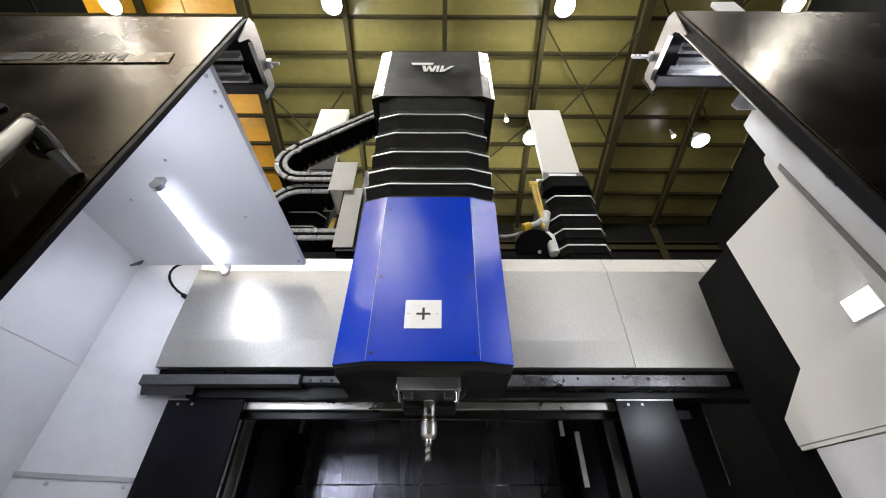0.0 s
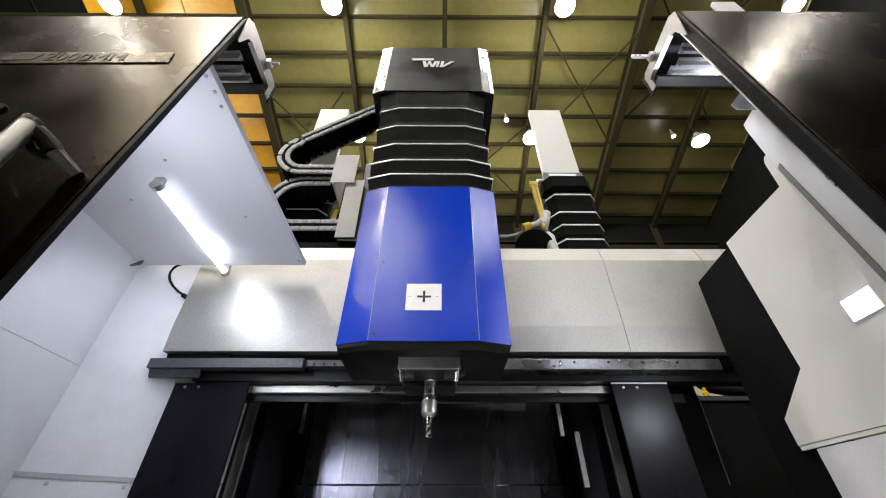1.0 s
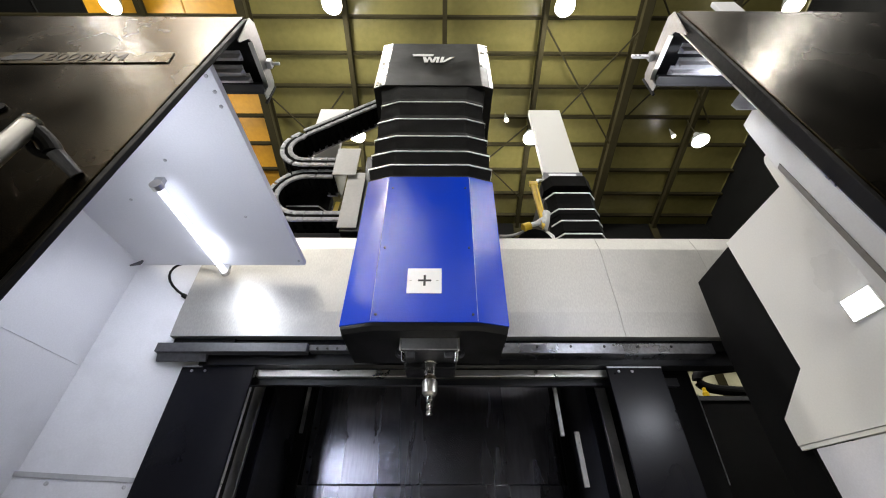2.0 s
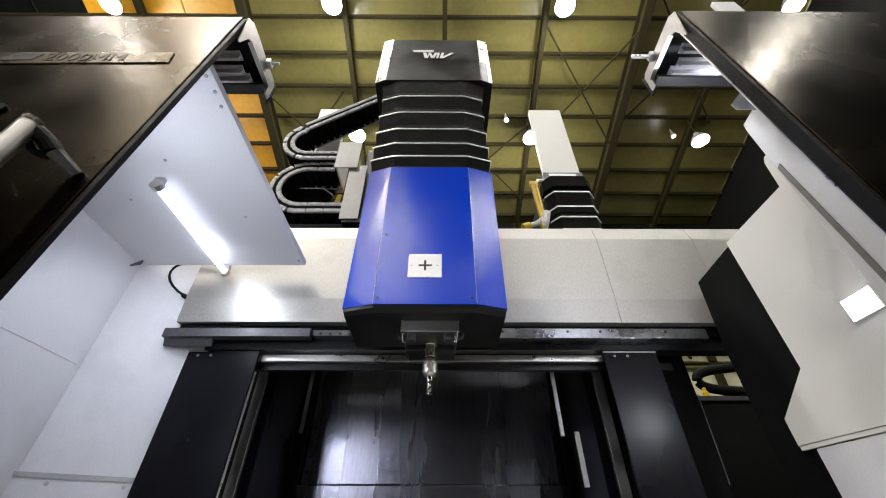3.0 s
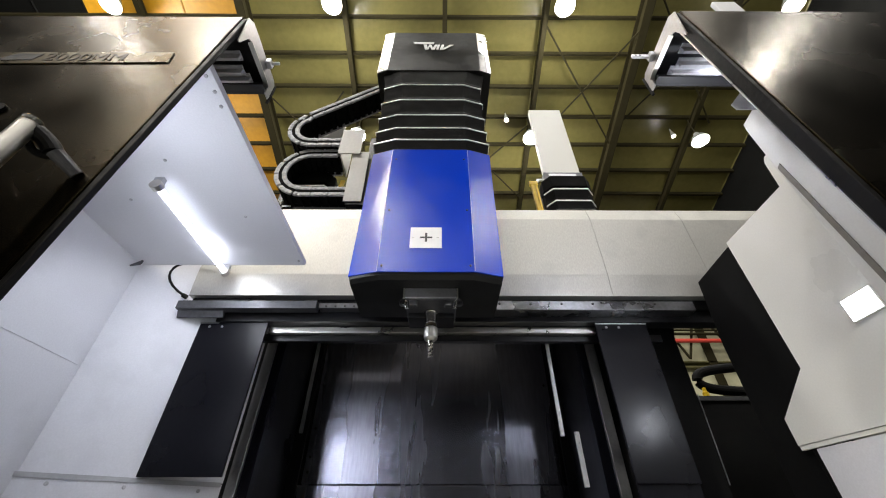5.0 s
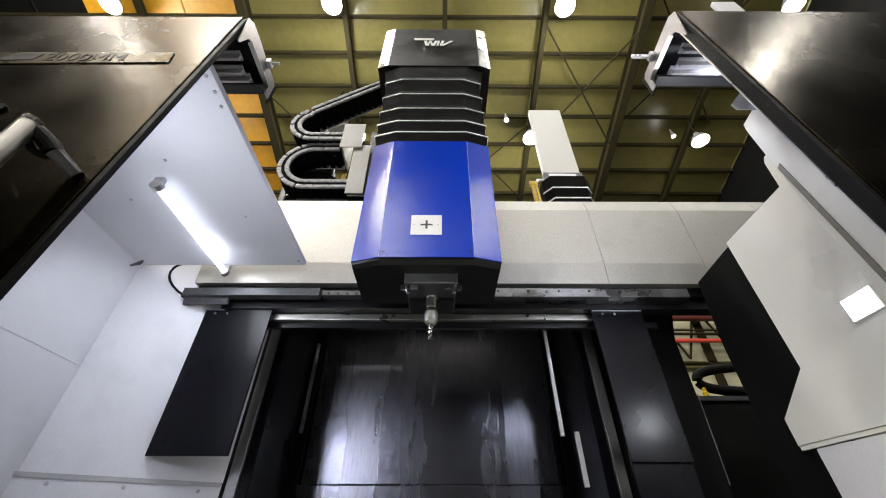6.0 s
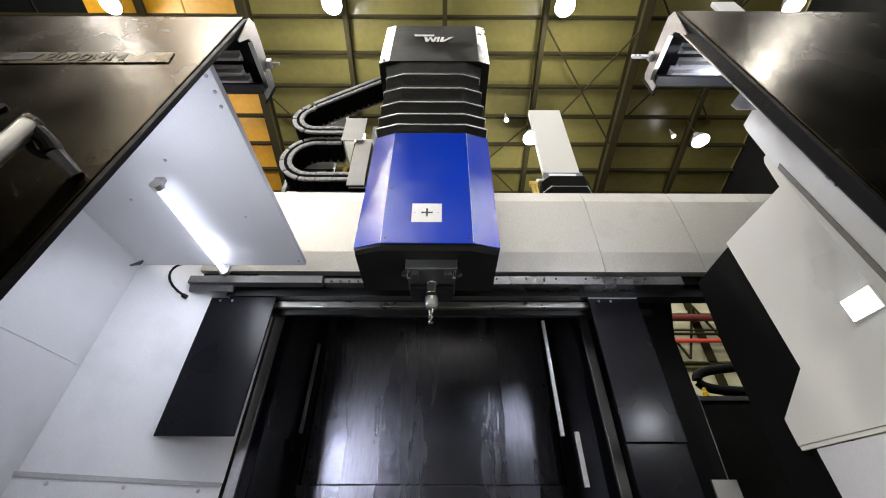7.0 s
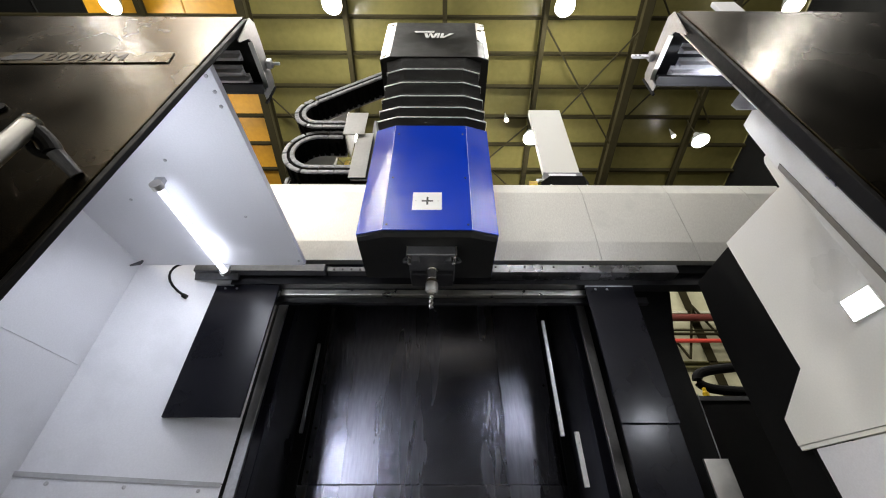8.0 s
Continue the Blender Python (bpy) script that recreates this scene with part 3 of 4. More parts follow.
# ---------------------------------------------------------------- columns and the wall between them


def column(name, x0, x1, inner, cx0, cx1, hood_low, label):
    """A machine column with its guide way; inner is the side (+1 or -1) that faces the gap."""
    t = thing(name, label, "column", "machine columns", "structure")
    part("casting", box(x0, x1, 1.925, 2.5, 0.0, 3.46, 0.004), "black", t, "black painted column casting")
    g = x1 if inner > 0 else x0
    a, b = (g - 0.035, g + 0.012) if inner > 0 else (g - 0.012, g + 0.035)
    part("guide_way", box(a, b, 1.892, 1.924, 0.0, 2.62, 0.003), "bare", t, "bare steel guide way edge")
    a, b = (g + 0.014, g + 0.06) if inner > 0 else (g - 0.06, g - 0.014)
    part("guide_cover", box(a, b, 1.902, 1.96, 0.0, 2.62, 0.003), "apron", t)
    hd = part("top_hood", box(cx0, cx1, 1.9, 1.945, hood_low, 4.316, 0.004), "cream", t, "cream sheet-metal top hood")
    part("hood_foot", box(cx0 - 0.006, cx1 + 0.01, 1.893, 1.95, hood_low - 0.075, hood_low - 0.001, 0.002), "dull", hd, "dull steel foot strip")
    part("label_plate", box(cx0 + 0.03, cx1 - 0.04, 1.889, 1.8925, hood_low - 0.06, hood_low - 0.02), "bare", hd)
    return t


column("machine_column", -1.16, -0.875, 1, -1.06, -0.815, 3.52, "black machine column with a steel guide way and cream hood")
column("machine_column", 0.768, 1.04, -1, 0.76, 1.03, 3.49, "black machine column with a steel guide way and cream hood")


def middle_wall():
    t = thing("rear_guard", "black rear guard plates between the machine columns", "guard", kind="structure")
    part("recess_plate", box(-1.0, 0.9, 2.64, 2.66, 0.0, 3.3), "dead", t)
    p = part("centre_plate", box(-0.815, 0.718, 2.6, 2.632, 1.578, 2.75, 0.003), "gloss", t, "oily black centre plate")
    part("lower_plate", box(-0.86, 0.765, 2.585, 2.632, 0.0, 1.572, 0.003), "gloss", t, "oily black lower plate")
    for x in (-0.79, 0.69):
        for z in (1.64, 1.72, 1.88, 2.15):
            screw("plate_screw", (x, 2.6, z), (0, -1, 0), 0.007, p, "ink")
    for x0, x1, z0, z1, m in ((-0.953, -0.920, 1.574, 1.854, "bare"), (-0.851, -0.830, 1.829, 2.396, "bare")):
        part("slot_strip", box(x0, x1, 2.478, 2.498, z0, z1, 0.003), m, t, "narrow steel wiper strip")
    for x0, x1, z0, z1 in ((0.628, 0.650, 1.498, 1.722), (0.562, 0.580, 1.703, 2.30)):
        part("slot_strip", box(x0, x1, 1.945, 1.958, z0, z1, 0.002), "hem", t, "narrow bright wiper strip")
    for x0, x1 in ((-1.06, -0.808), (0.715, 0.94)):
        part("recess_side", box(x0, x1, 2.50, 2.518, 0.0, 3.3), "dead", t)
    # unseen sheet, added to keep brown reflections off the centre plate
    part("reflection_blocker", box(-0.872, 0.765, 1.97, 2.63, 2.752, 2.775), "dead", t)
    return t


middle_wall()


def right_rear():
    t = thing("column_post", "black upright post beside the machine column", "post", kind="structure")
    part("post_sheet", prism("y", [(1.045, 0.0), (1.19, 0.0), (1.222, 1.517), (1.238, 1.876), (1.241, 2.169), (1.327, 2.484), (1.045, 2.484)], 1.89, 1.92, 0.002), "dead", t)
    part("edge_trim", prism("y", [(1.224, 1.50), (1.2275, 1.50), (1.2425, 1.876), (1.239, 1.876)], 1.885, 1.889), "bare", t, "thin bright edge trim")
    b = thing("rear_cabinet", "black machine cabinet behind the column", "cabinet", kind="structure")
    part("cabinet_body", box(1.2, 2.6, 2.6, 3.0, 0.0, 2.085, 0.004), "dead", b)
    part("top_rim", box(1.2, 2.6, 2.585, 2.599, 2.05, 2.075, 0.002), "dull", b)
    part("grease_nipple", turned([(0.02, 2.085), (0.02, 2.11), (0.012, 2.12), (0.012, 2.14), (0.001, 2.145)], 1.78, 2.62, 14), "yellow", b, "small yellow cap")
    h = thing("hose_loop", "thick black cable hose bent in a loop on the cabinet", "hose")
    pts = [Vector((2.4, 2.7, 2.345))] + bezier([(2.2, 2.7, 2.322), (1.95, 2.7, 2.30), (1.82, 2.7, 2.29), (1.815, 2.7, 2.225)], 10) + bezier([(1.815, 2.7, 2.225), (1.815, 2.7, 2.155), (1.92, 2.7, 2.145), (2.4, 2.7, 2.135)], 10)[1:]
    part("hose", tube(pts, 0.033, 14), "dead", h)


right_rear()


def crane_hook():
    t = thing("yellow_bracket", "yellow painted bracket on the machine column", "bracket")
    part("bracket_head", box(0.64, 0.70, 1.905, 1.93, 3.37, 3.41, 0.004), "yellow", t)
    part("bracket_arm", prism("y", [(0.65, 3.37), (0.675, 3.37), (0.69, 2.98), (0.67, 2.95)], 1.905, 1.93, 0.003), "yellow", t)
    part("bracket_arm", prism("y", [(0.68, 3.37), (0.695, 3.37), (0.705, 3.05), (0.69, 3.05)], 1.907, 1.925, 0.002), "yellow", t)
    part("stay", box(0.70, 0.7575, 1.912, 1.926, 3.425, 3.44), "bare", t)
    part("stay", box(0.70, 0.712, 1.912, 1.926, 3.41, 3.424), "bare", t)
    w = thing("wrapped_pipe", "white tape-wrapped pipe beside the column bellows", "pipe")
    part("wrap", tube([(0.718, 1.93, 3.107), (0.69, 1.93, 3.004), (0.706, 1.93, 2.895), (0.718, 1.93, 2.756)], 0.034, 12), "wrap", w)
    part("elbow", tube([(0.71, 1.92, 3.066), (0.639, 1.92, 3.005), (0.583, 1.92, 2.984)], 0.018, 10), "wrap", w)
    part("valve", rod((0.587, 1.91, 2.975), (0.539, 1.91, 2.955), 0.030, 16), "yellow", w, "yellow valve cap")
    part("wire", tube(bezier([(0.558, 1.93, 2.953), (0.497, 1.93, 2.914), (0.439, 1.93, 2.894), (0.38, 1.93, 2.904)], 8), 0.009, 8), "bracket", w, "pale wire")
    d = thing("drive_motor", "black rounded drive motor housing behind the cross rail", "motor")
    part("motor_shell", rod((0.602, 1.95, 2.817), (0.663, 2.15, 2.972), 0.125, 28), "dead", d)
    part("motor_bolt", rod((0.627, 1.94, 2.781), (0.63, 1.949, 2.788), 0.012, 12), "bare", d)


crane_hook()

# ---------------------------------------------------------------- cross rail (moves)


def cross_rail():
    t = thing("cross_rail", "horizontal cross rail with brushed stainless covers", "cross rail")
    prof = [(1.634, 1.912), (1.88, 1.912), (1.88, 2.508), (1.648, 2.508), (1.624, 2.414), (1.624, 2.034)]
    for x0, x1, lab in ((-1.245, -0.3905, "brushed stainless cover sheet"), (-0.390, 0.850, ""), (0.8512, 1.374, ""), (1.3752, 1.85, ""), (1.8512, 2.10, "")):
        deep = 1.68 if x0 < -1.2 else 1.88
        part("cover", prism("x", [(min(y, deep), z) for y, z in prof], x0, x1, 0.0015), "steel", t, lab)
    part("core", box(-0.95, 2.0, 1.67, 1.86, 1.86, 1.909), "dead", t)
    # rail under the covers, stepped back
    part("lower_bar", box(-1.271, -0.60, 1.618, 1.664, 1.832, 1.874, 0.002), "dull", t, "dark steel wiper bar")
    part("bar_end", prism("x", [(1.636, 1.844), (1.664, 1.844), (1.664, 1.802), (1.655, 1.802)], -1.27, -1.05), "dull", t)
    part("lower_bar", box(0.262, 1.22, 1.618, 1.69, 1.826, 1.874, 0.002), "rail_steel", t, "oily steel linear rail with bolt holes")
    part("linear_rail", box(-0.598, 0.260, 1.645, 1.69, 1.848, 1.876, 0.002), "dull", t, "bare steel linear rail with bolt holes")
    for i in range(10):
        x = -0.56 + i * 0.045 if i < 4 else 0.28 + (i - 4) * 0.15
        screw("rail_bolt", (x, 1.645 if i < 4 else 1.618, 1.858), (0, -1, 0), 0.006, t, "ink")
    part("web", box(-1.10, 2.0, 1.692, 1.76, 1.80, 1.859), "black", t)
    part("wiper_strip", box(-0.848, 0.765, 1.742, 1.77, 1.764, 1.797, 0.002), "alu", t, "pale steel wiper strip under the rail")
    part("cover_seat", box(-1.23, -0.95, 1.655, 1.68, 1.8745, 1.909), "dead", t)
    part("under_web", box(-1.05, 1.10, 1.773, 1.80, 1.735, 1.771), "black", t)
    for name, x0, x1, z0 in (("apron", -1.172, -0.845, 1.145), ("apron", 0.752, 1.0, 1.124)):
        a = part(name, box(x0, x1, 1.70, 1.712, z0, 1.797, 0.0015), "apron", t, "black apron sheet hanging under the rail")
        part("apron_edge", box(x0, x1 if x0 > 0 else x0 + 0.09, 1.697, 1.6995, 1.791, 1.797), "bare", a)
        for x in (x0 + 0.05, x0 + 0.11):
            screw("apron_screw", (x, 1.70, 1.775), (0, -1, 0), 0.006, a)
    part("apron_lower", box(0.757, 1.0, 1.716, 1.726, 0.70, 1.14, 0.0015), "apron", t)
    part("wiper_tab", box(1.052, 1.15, 1.72, 1.73, 0.80, 0.995), "alu", t, "small bright wiper tab")
    part("top_rail", tube([(0.85, 1.76, 2.565), (1.9, 1.76, 2.565)], 0.005, 8), "bare", t, "thin steel rod along the top")
    for x in (0.90, 1.0, 1.05, 1.25, 1.6):
        part("rod_stand", box(x - 0.006, x + 0.006, 1.754, 1.766, 2.5085, 2.562), "bare", t)
    part("tray", box(-0.94, -0.46, 1.75, 1.875, 2.510, 2.63, 0.004), "dead", t, "black cable tray on the rail")
    tag = part("cable_tag", prism("y", [(-0.735, 2.86), (-0.70, 2.86), (-0.69, 3.0), (-0.72, 3.0)], 1.862, 1.868, 0.001), "yellow", t, "yellow cable tag")
    part("tag_wire", tube(bezier([(-0.75, 1.865, 2.64), (-0.77, 1.865, 2.75), (-0.73, 1.865, 2.80), (-0.72, 1.865, 2.865)], 8), 0.006, 8), "bracket", tag)
    part("saddle_back", box(-0.42, 0.30, 1.70, 1.87, 2.510, 2.70, 0.006), "black", t)
    return t


rail = cross_rail()

# ---------------------------------------------------------------- spindle head (moves)


def head_ring(x0, x1, yf, z, ca, cb, cy, yb=1.60):
    """Plan of the head with chamfers of their own width at each side."""
    return [(x0, yb, z), (x0, yf + cy, z), (x0 + ca, yf, z), (x1 - cb, yf, z), (x1, yf + cy, z), (x1, yb, z)]


def head_face(z):
    """Depth of the body's front, which leans back a little."""
    return 1.238 + (z - 1.785) / 0.834 * 0.060


def spindle_head():
    t = thing("spindle_head", "tall blue and black spindle head hanging before the cross rail", "spindle head")
    zb, zt = 1.785, 2.619
    low, high = head_ring(-0.372, 0.248, head_face(zb), zb, 0.117, 0.116, 0.034), head_ring(-0.374, 0.259, head_face(zt), zt, 0.111, 0.122, 0.036)
    part("body", loft([low, high]), "blue", t, "blue gloss painted body, spattered with oil mist")
    for i, d in ((2, -1), (3, 1)):
        p, q = Vector(low[i]), Vector(high[i])
        p, q = p + (q - p) * 0.004, p + (q - p) * 0.996
        off = Vector((0, -0.0012, 0))
        r = lambda c: [c + off + Vector((-0.0013, 0.003, 0)), c + off + Vector((-0.0008, 0, 0)), c + off + Vector((0.0008, 0, 0)), c + off + Vector((0.0013, 0.003, 0))]
        part("body_seam", loft([r(p), r(q)]), "seam", t, "thin pale line along the edge of the blue sheet")
    for x in (-0.238, 0.115):
        for z in (1.815, 2.14, 2.53):
            screw("body_screw", (x, head_face(z), z), (0, -1, 0), 0.005, t, "ink")
    part("under_shell", loft([head_ring(-0.366, 0.242, 1.262, 1.762, 0.117, 0.116, 0.034, 1.575), head_ring(-0.368, 0.244, 1.246, 1.774, 0.117, 0.116, 0.034, 1.580), head_ring(-0.370, 0.246, 1.242, 1.7845, 0.117, 0.116, 0.034, 1.585)]), "headblack", t, "black painted underside")
    part("back_box", box(-0.345, 0.225, 1.601, 1.6155, 1.80, 2.60), "black", t)
    # bellows: folds with bright hems
    zs, ys = (2.620, 2.7375, 2.879, 3.045, 3.253, 3.475, 3.797), (1.304, 1.322, 1.344, 1.364, 1.387, 1.406, 1.474)
    xl, xr = (-0.380, -0.392, -0.396, -0.400, -0.405, -0.409, -0.45), (0.262, 0.2695, 0.270, 0.271, 0.273, 0.275, 0.32)
    b = part("bellows", loft([head_ring(-0.376, 0.260, ys[0] + 0.004, zs[0], 0.125, 0.125, 0.035), head_ring(-0.376, 0.260, ys[0] + 0.004, zs[0] + 0.01, 0.125, 0.125, 0.035)]), "cloth", t, "black folded bellows")
    for i in range(6):
        z0, z1, y0, y1 = zs[i], zs[i + 1], ys[i], ys[i + 1]
        e0, e1, f0, f1 = xl[i], xl[i + 1], xr[i], xr[i + 1]
        part("fold", loft([head_ring(e0 + 0.004, f0 - 0.003, y0 + 0.004, z0 + 0.006, 0.125, 0.125, 0.034), head_ring((e0 + e1) / 2 + 0.012, (f0 + f1) / 2 - 0.012, y0 * 0.6 + y1 * 0.4 + 0.016, z0 + (z1 - z0) * 0.35, 0.125, 0.125, 0.034),
                           head_ring(e1 + 0.004, f1 - 0.003, y1 + 0.003, z1 - 0.001, 0.125, 0.125, 0.034)]), "cloth", b)
        if i < 5:
            part("hem", loft([head_ring(e1, f1, y1 - 0.002, z1 - 0.0005, 0.127, 0.126, 0.034, 1.5), head_ring(e1, f1, y1 - 0.002, z1 + 0.005, 0.127, 0.126, 0.034, 1.5)]), "hem", b, "bright metal hem of a fold")
    # motor box on top
    bz, tz = 3.80, 4.635
    lo, hi = head_ring(-0.499, 0.375, 1.470, bz, 0.085, 0.085, 0.028, 1.95), head_ring(-0.510, 0.390, 1.552, tz, 0.085, 0.085, 0.020, 1.95)
    mb = part("motor_box", loft([lo, hi]), "headblack", t, "black motor box")
    # bright strips laid on the black chamfers in place of their reflections
    for i, j, k0, k1, w in ((1, 2, 0.01, 0.997, 0.96), (4, 3, 0.01, 0.42, 0.30), (4, 3, 0.42, 0.997, 0.96)):
        rows = []
        for k in (k0, k1):
            p = Vector(lo[i]).lerp(Vector(hi[i]), k)
            q = Vector(lo[j]).lerp(Vector(hi[j]), k)
            n = Vector((q.y - p.y, p.x - q.x, 0)).normalized()
            n = n if n.y < 0 else -n
            q = p.lerp(q, w)
            rows.append([p + n * 0.0005, q + n * 0.0005, q + n * 0.004, p + n * 0.004])
        part("chamfer_highlight", loft(rows), "alu", mb, "bright strip standing in for the chamfer's reflection")
    lean = math.atan2(0.082, 0.835)
    base = Matrix.Translation((-0.052, 1.4985, 4.19)) @ Matrix.Rotation(-lean, 4, "X") @ Matrix.Diagonal((1.05, 1, 1.15, 1))
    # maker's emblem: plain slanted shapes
    for pl in ([(-0.085, 0.0), (-0.06, 0.0), (-0.05, 0.07), (-0.035, 0.0), (-0.012, 0.0), (0.012, 0.1), (-0.008, 0.1), (-0.024, 0.035), (-0.038, 0.1), (-0.055, 0.1), (-0.066, 0.035), (-0.075, 0.1), (-0.1, 0.1)],
               [(0.002, 0.0), (0.02, 0.0), (0.032, 0.1), (0.014, 0.1)], [(0.03, 0.0), (0.06, 0.0), (0.145, 0.1), (0.115, 0.1), (0.056, 0.025), (0.066, 0.1), (0.045, 0.1)],
               [(-0.175, 0.115), (-0.02, 0.115), (-0.015, 0.15), (-0.185, 0.15)]):
        bm = prism("y", pl, -0.004, 0.0)
        bmesh.ops.transform(bm, matrix=base, verts=bm.verts[:])
        part("emblem", bm, "sticker", mb, "white maker's emblem")
    # target sticker, flat on the leaning front
    tilt = Matrix.Translation((-0.0665, head_face(1.9675), 1.9675)) @ Matrix.Rotation(-math.atan2(0.060, 0.834), 4, "X")

    def stuck(name, x0, x1, z0, z1, y0, y1, material, parent, label=""):
        bm = box(x0, x1, y0, y1, z0, z1)
        bmesh.ops.transform(bm, matrix=tilt, verts=bm.verts[:])
        return part(name, bm, material, parent, label)

    s = stuck("target_sticker", -0.067, 0.067, -0.060, 0.060, -0.0022, -0.0006, "sticker", t, "square white sticker with a black cross")
    stuck("cross_bar", -0.025, 0.027, -0.0045, 0.0045, -0.0028, -0.0023, "ink", s)
    stuck("cross_bar", -0.0035, 0.0055, -0.026, 0.026, -0.0034, -0.0029, "ink", s)
    stuck("tick", -0.058, -0.049, -0.0015, 0.0015, -0.0028, -0.0023, "bracket", s)
    stuck("tick", 0.046, 0.055, -0.0015, 0.0015, -0.0028, -0.0023, "bracket", s)
    return t


head = spindle_head()


def spindle(t):
    cx, cy = -0.043, 1.44
    n = part("spindle_nose", box(cx - 0.104, cx + 0.104, 1.332, 1.54, 1.716, 1.7615, 0.005), "dull", t, "dark steel spindle housing block")
    part("nose_rim", box(cx - 0.110, cx + 0.110, 1.322, 1.3305, 1.771, 1.783, 0.003), "alu", n, "bright rim")
    part("nose_plate", box(cx - 0.104, cx + 0.104, 1.325, 1.3312, 1.718, 1.7705, 0.003), "bare", n, "grey steel front plate")
    for s in (-1, 1):
        part("plate_edge", box(cx + s * 0.1075 - 0.003, cx + s * 0.1075 + 0.003, 1.322, 1.3312, 1.716, 1.7705, 0.001), "alu", n, "bright plate edge")
    part("lower_block", box(cx - 0.098, cx + 0.098, 1.44, 1.545, 1.690, 1.7155, 0.006), "black", n)
    for s in (-1, 1):
        part("coolant_nozzle", rod((cx + s * 0.10, 1.345, 1.728), (cx + s * 0.095, 1.35, 1.684), 0.008, 10), "chrome", n, "small coolant nozzle")
        part("nozzle_block", box(cx + s * 0.07 - 0.016, cx + s * 0.07 + 0.016, 1.334, 1.358, 1.690, 1.7155, 0.003), "dull", n)
        part("hose_fitting", tube(bezier([(cx + s * 0.112, 1.40, 1.758), (cx + s * 0.135, 1.40, 1.745), (cx + s * 0.13, 1.385, 1.712), (cx + s * 0.105, 1.36, 1.704)], 6), 0.006, 8), "dull", n)
    h = part("tool_holder", turned([(0.030, 1.7155), (0.030, 1.710), (0.0235, 1.708), (0.0235, 1.662), (0.0225, 1.66), (0.0225, 1.636)], cx, cy, 32), "chrome", t, "steel tool holder with a collet chuck")
    part("gold_band", turned([(0.0228, 1.658), (0.0240, 1.657), (0.0240, 1.648), (0.0228, 1.647)], cx, cy, 28), "plate", h, "brass-coloured band")
    part("collet_nut", turned([(0.023, 1.644), (0.0275, 1.641), (0.0285, 1.635), (0.0285, 1.602), (0.0275, 1.597), (0.020, 1.588), (0.008, 1.587)], cx, cy, 24), "alu", h, "pale steel collet nut")
    # fluted end mill
    bm = bmesh.new()
    rings, nseg = [], 30
    for i in range(nseg + 1):
        z = 1.59 - i * (1.59 - 1.521) / nseg
        r = []
        for k in range(20):
            a = 2 * math.pi * k / 20
            rr = 0.0118 if i < 8 else 0.0118 * (0.80 + 0.20 * math.cos(2 * (a + (i - 8) * 0.32)))
            r.append((cx + rr * math.cos(a), cy + rr * math.sin(a), z))
        rings.append(r)
    part("end_mill", loft(rings, smooth=True), "chrome", h, "fluted steel end mill")
    return n


spindle(head)

# ---------------------------------------------------------------- cable chains (move)


def chain_path(segments, pitch):
    """Walks along lines and arcs in the xz plane and gives link centres and headings."""
    pts = []
    for s in segments:
        if s[0] == "line":
            (x0, z0), (x1, z1) = s[1], s[2]
            n = max(2, int(math.hypot(x1 - x0, z1 - z0) / 0.01))
            pts += [(x0 + (x1 - x0) * i / n, z0 + (z1 - z0) * i / n) for i in range(n)]
        else:
            (cx, cz), r, a0, a1 = s[1:]
            n = max(4, int(abs(a1 - a0) * r / 0.01))
            pts += [(cx + r * math.cos(a0 + (a1 - a0) * i / n), cz + r * math.sin(a0 + (a1 - a0) * i / n)) for i in range(n)]
    out, acc = [], 0.0
    for p, q in zip(pts, pts[1:]):
        d = math.hypot(q[0] - p[0], q[1] - p[1])
        acc += d
        if acc >= pitch:
            acc -= pitch
            out.append((q[0], q[1], math.atan2(q[1] - p[1], q[0] - p[0])))
    return out


def link_mesh(length, wide, high, name):
    bm = None
    for s in (-1, 1):
        for k in (-1, 1):
            bm = box(-length * 0.54, length * 0.54, s * wide / 2 - 0.008, s * wide / 2 + 0.008, k * high * 0.31 - high * 0.19, k * high * 0.31 + high * 0.19, 0.004, 1, bm)
            bm = box(-length * 0.30, length * 0.10, s * wide / 2 - 0.0105, s * wide / 2 + 0.0105, k * high * 0.31 - high * 0.10, k * high * 0.31 + high * 0.10, 0.003, 1, bm)
    plates = len(bm.faces)
    for s in (-1, 1):
        box(-length * 0.5, length * 0.5, s * wide / 2 - 0.005, s * wide / 2 + 0.004, -high * 0.13, high * 0.13, 0.0, 1, bm)
        box(-length * 0.30, length * 0.30, -wide / 2 + 0.008, wide / 2 - 0.008, s * high / 2 * 0.86 - 0.004, s * high / 2 * 0.86 + 0.004, 0.0, 1, bm)
    for i, f in enumerate(bm.faces):
        f.material_index = 0 if i < plates else 1
    me = bpy.data.meshes.new(name)
    bm.to_mesh(me)
    bm.free()
    me.materials.append(M["plastic"])
    me.materials.append(M["cloth"])
    return me


def cable_chain(segments, y, wide, high, label):
    t = thing("cable_chain", label, "cable chain", "cable chains")
    me = link_mesh(0.055, wide, high, "link")
    for x, z, a in chain_path(segments, 0.055):
        ob = new("link", me)
        ob.parent = t
        ob.matrix_local = Matrix.Translation((x, y, z)) @ Matrix.Rotation(-a, 4, "Y")
    for k, (dy, r) in enumerate(((-0.05, 0.030), (0.0, 0.032), (0.05, 0.030))):
        part("cable", tube([(x, y + dy, z) for x, z, a in chain_path(segments, 0.03)], r, 8), "cloth", t, "black cable in the chain")
    return t


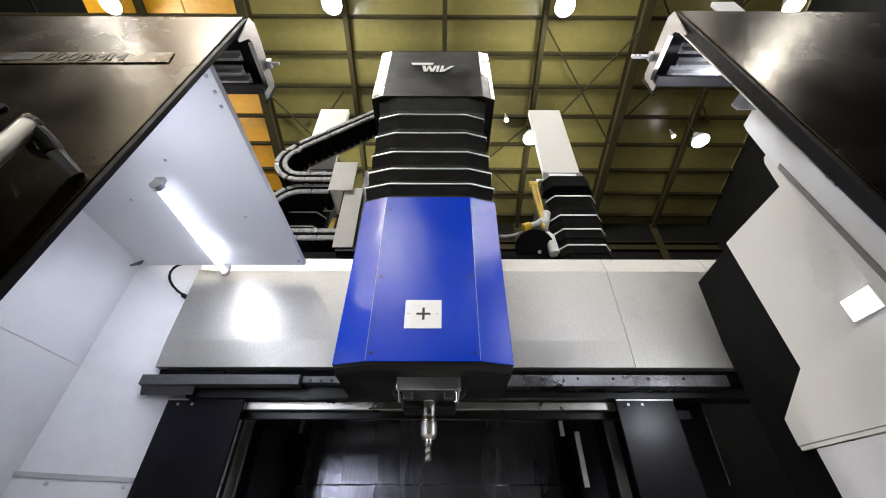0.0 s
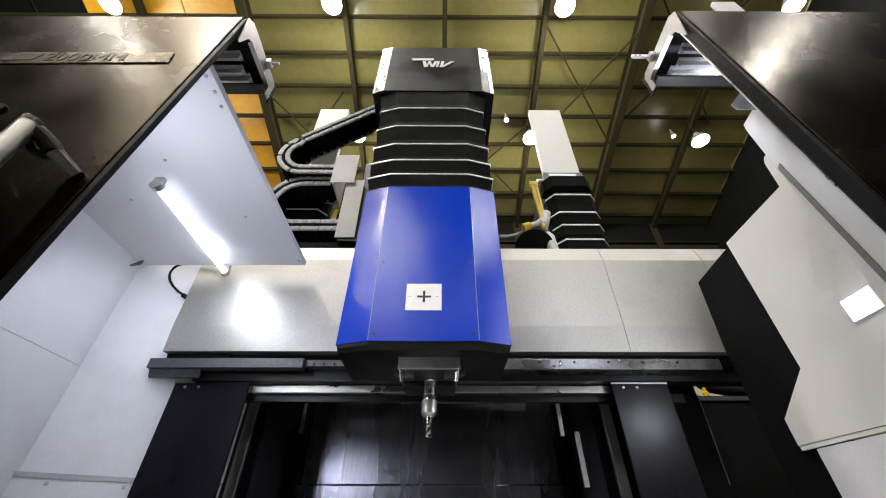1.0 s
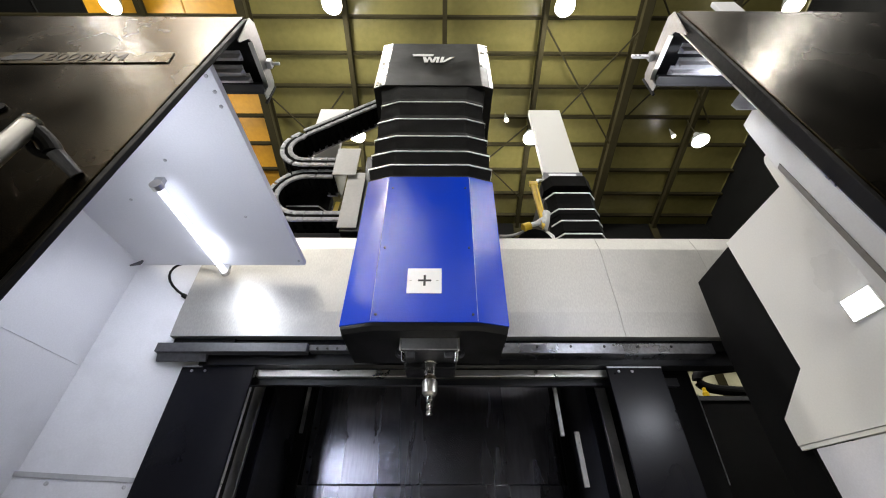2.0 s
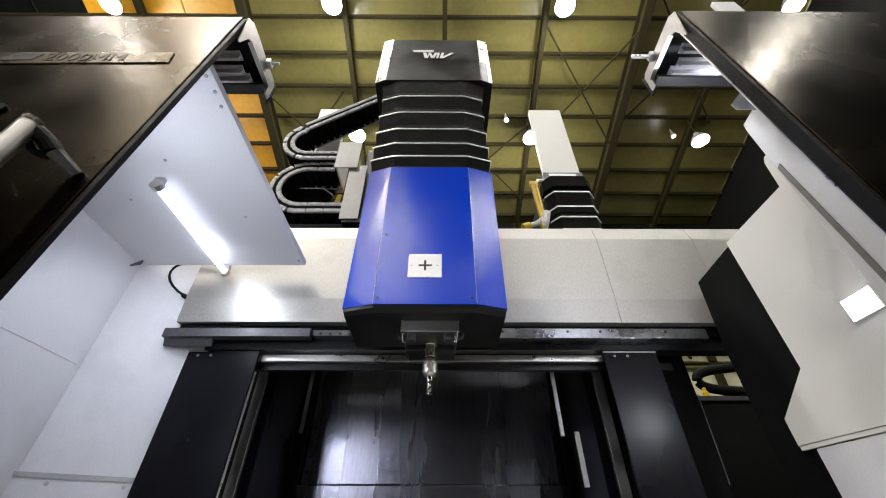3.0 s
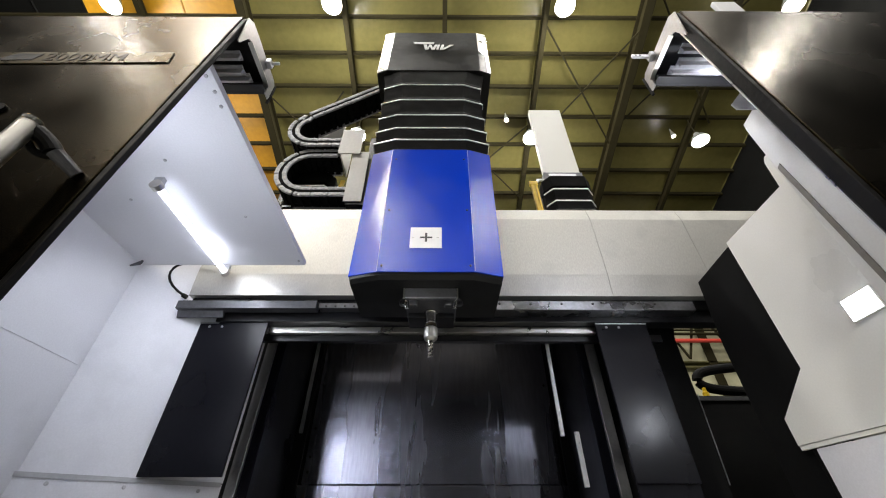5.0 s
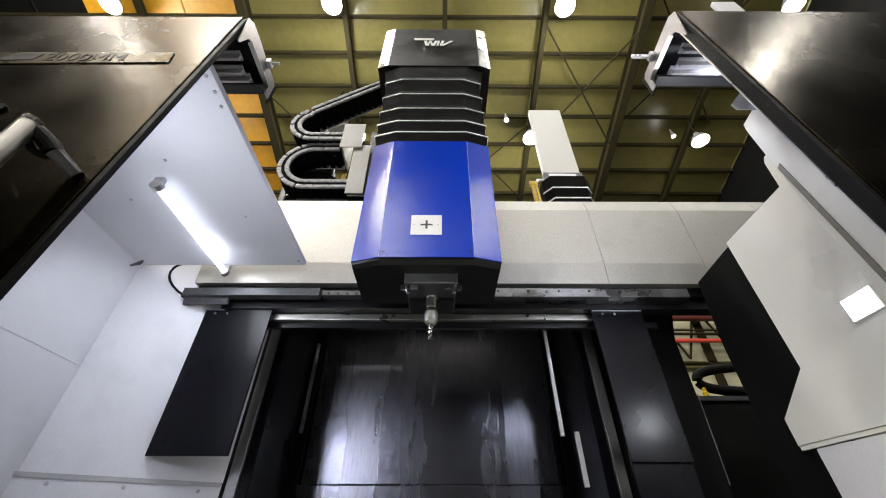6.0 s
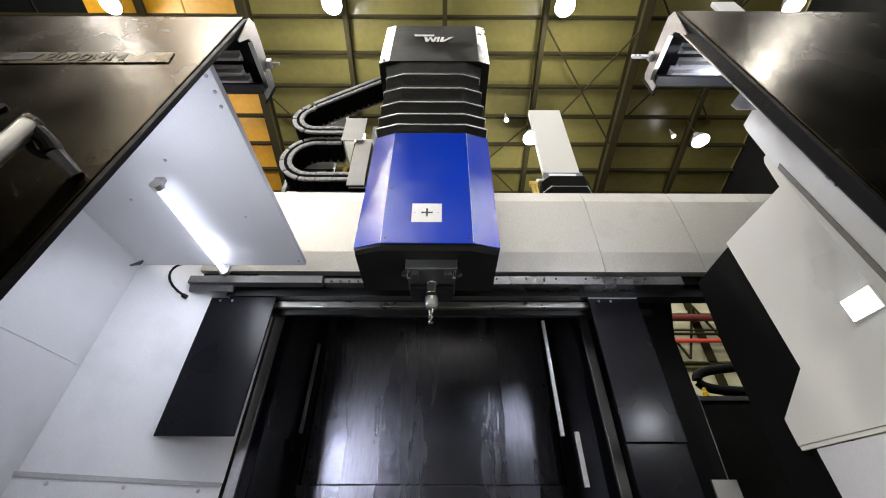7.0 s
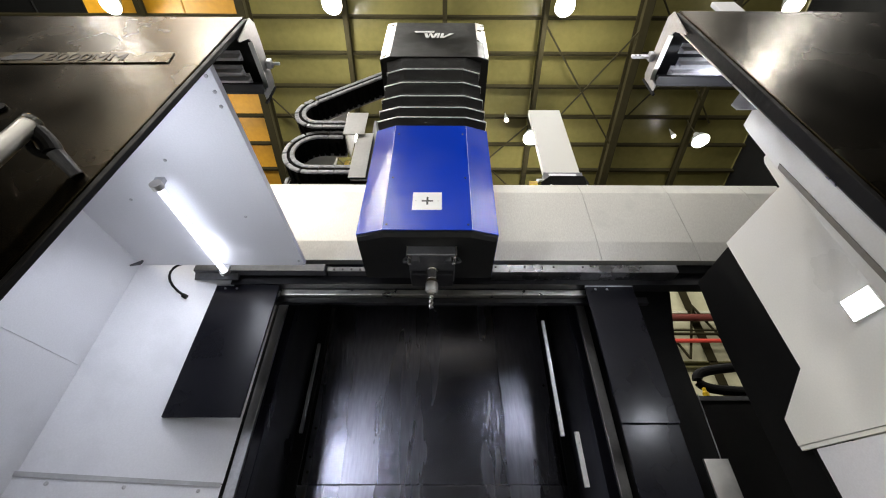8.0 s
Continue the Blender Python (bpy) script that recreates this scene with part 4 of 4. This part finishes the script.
upper_chain = cable_chain([("line", (-0.46, 3.98), (-1.02, 3.52)), ("arc", (-0.93, 3.37), 0.16, radians(125), radians(270)), ("line", (-0.93, 3.21), (-0.70, 3.21))], 1.78, 0.17, 0.085,
                          "grey plastic cable chain from the motor box")
lower_chain = cable_chain([("line", (-0.70, 3.14), (-0.895, 3.14)), ("arc", (-0.895, 2.945), 0.195, radians(90), radians(270)), ("line", (-0.895, 2.75), (-0.52, 2.75))], 1.82, 0.17, 0.085,
                          "grey plastic cable chain lying on the rail tray")


def chain_bracket():
    t = thing("chain_bracket", "grey folded bracket that holds both cable chains", "bracket")
    part("upper_sheet", prism("x", [(1.68, 3.05), (1.88, 3.05), (1.88, 3.36), (1.68, 3.34)], -0.70, -0.69, 0.002), "bracket", t)
    part("upper_face", box(-0.715, -0.56, 1.672, 1.679, 3.06, 3.33, 0.002), "bracket", t)
    part("lower_face", box(-0.615, -0.50, 1.690, 1.697, 2.62, 3.10, 0.002), "bracket", t)
    part("foot", box(-0.60, -0.44, 1.70, 1.88, 2.60, 2.63, 0.003), "black", t)
    part("post", box(-0.52, -0.44, 1.72, 1.86, 2.63, 3.3, 0.004), "black", t)
    part("post_edge", box(-0.47, -0.445, 1.70, 1.719, 2.75, 3.28, 0.002), "bracket", t)
    return t


bracket = chain_bracket()

# ---------------------------------------------------------------- column bellows (each fold moves)
FOLDS = []
N_FOLD = 6
FRACTIONS = (0.20, 0.38, 0.50, 0.63, 0.77, 0.90)


def column_bellows(cx, hood_low, label, w):
    top = hood_low - 0.075
    t = thing("column_bellows", "black bellows cap under the column hood", "bellows", "column bellows folds")
    part("cap_cloth", prism("z", [(cx - w - 0.002, 1.99), (cx - w - 0.002, 1.92), (cx - w + 0.05, 1.86), (cx + w - 0.05, 1.86), (cx + w + 0.002, 1.92), (cx + w + 0.002, 1.99)], top - 0.105, top - 0.001), "cloth", t)
    for k in range(N_FOLD):
        wide = w - k * 0.0016
        t = thing("bellows_fold", label, "bellows", "column bellows folds")
        h = 0.20 if k < 5 else 0.14

        def plan(grow, z, back=1.985):
            a, b = cx - wide - grow, cx + wide + grow
            return [(a, back, z), (a, 1.925 + k * 0.0018 - grow, z), (a + 0.05, 1.865 + k * 0.0018 - grow, z), (b - 0.05, 1.865 + k * 0.0018 - grow, z), (b, 1.925 + k * 0.0018 - grow, z), (b, back, z)]
        part("fold_cloth", loft([plan(0, 0.0), plan(-0.004, -h * 0.5), plan(0.0, -h)]), "cloth", t, "black fold cloth")
        part("fold_hem", loft([plan(0.003, 0.0, 1.93), plan(0.003, -0.010, 1.93)], closed=True), "hem", t, "bright hem")
        FOLDS.append((t, k, top))


column_bellows(0.908, 3.49, "black bellows fold on the machine column with a bright hem", 0.172)
column_bellows(-0.955, 3.52, "black bellows fold on the machine column with a bright hem", 0.172)

# ---------------------------------------------------------------- what moves
SPEED = 0.0722


def motions():
    times = [0.0, 2.0, 4.0, 6.0, 8.0]
    for ob in (rail, head, upper_chain, lower_chain, bracket):
        walk(ob, [(t, pose(0, 0, SPEED * t)) for t in times])
    for ob, k, top in FOLDS:
        walk(ob, [(t, pose(0, 0, top - FRACTIONS[k] * (top - (2.42 + SPEED * t)))) for t in times])


motions()
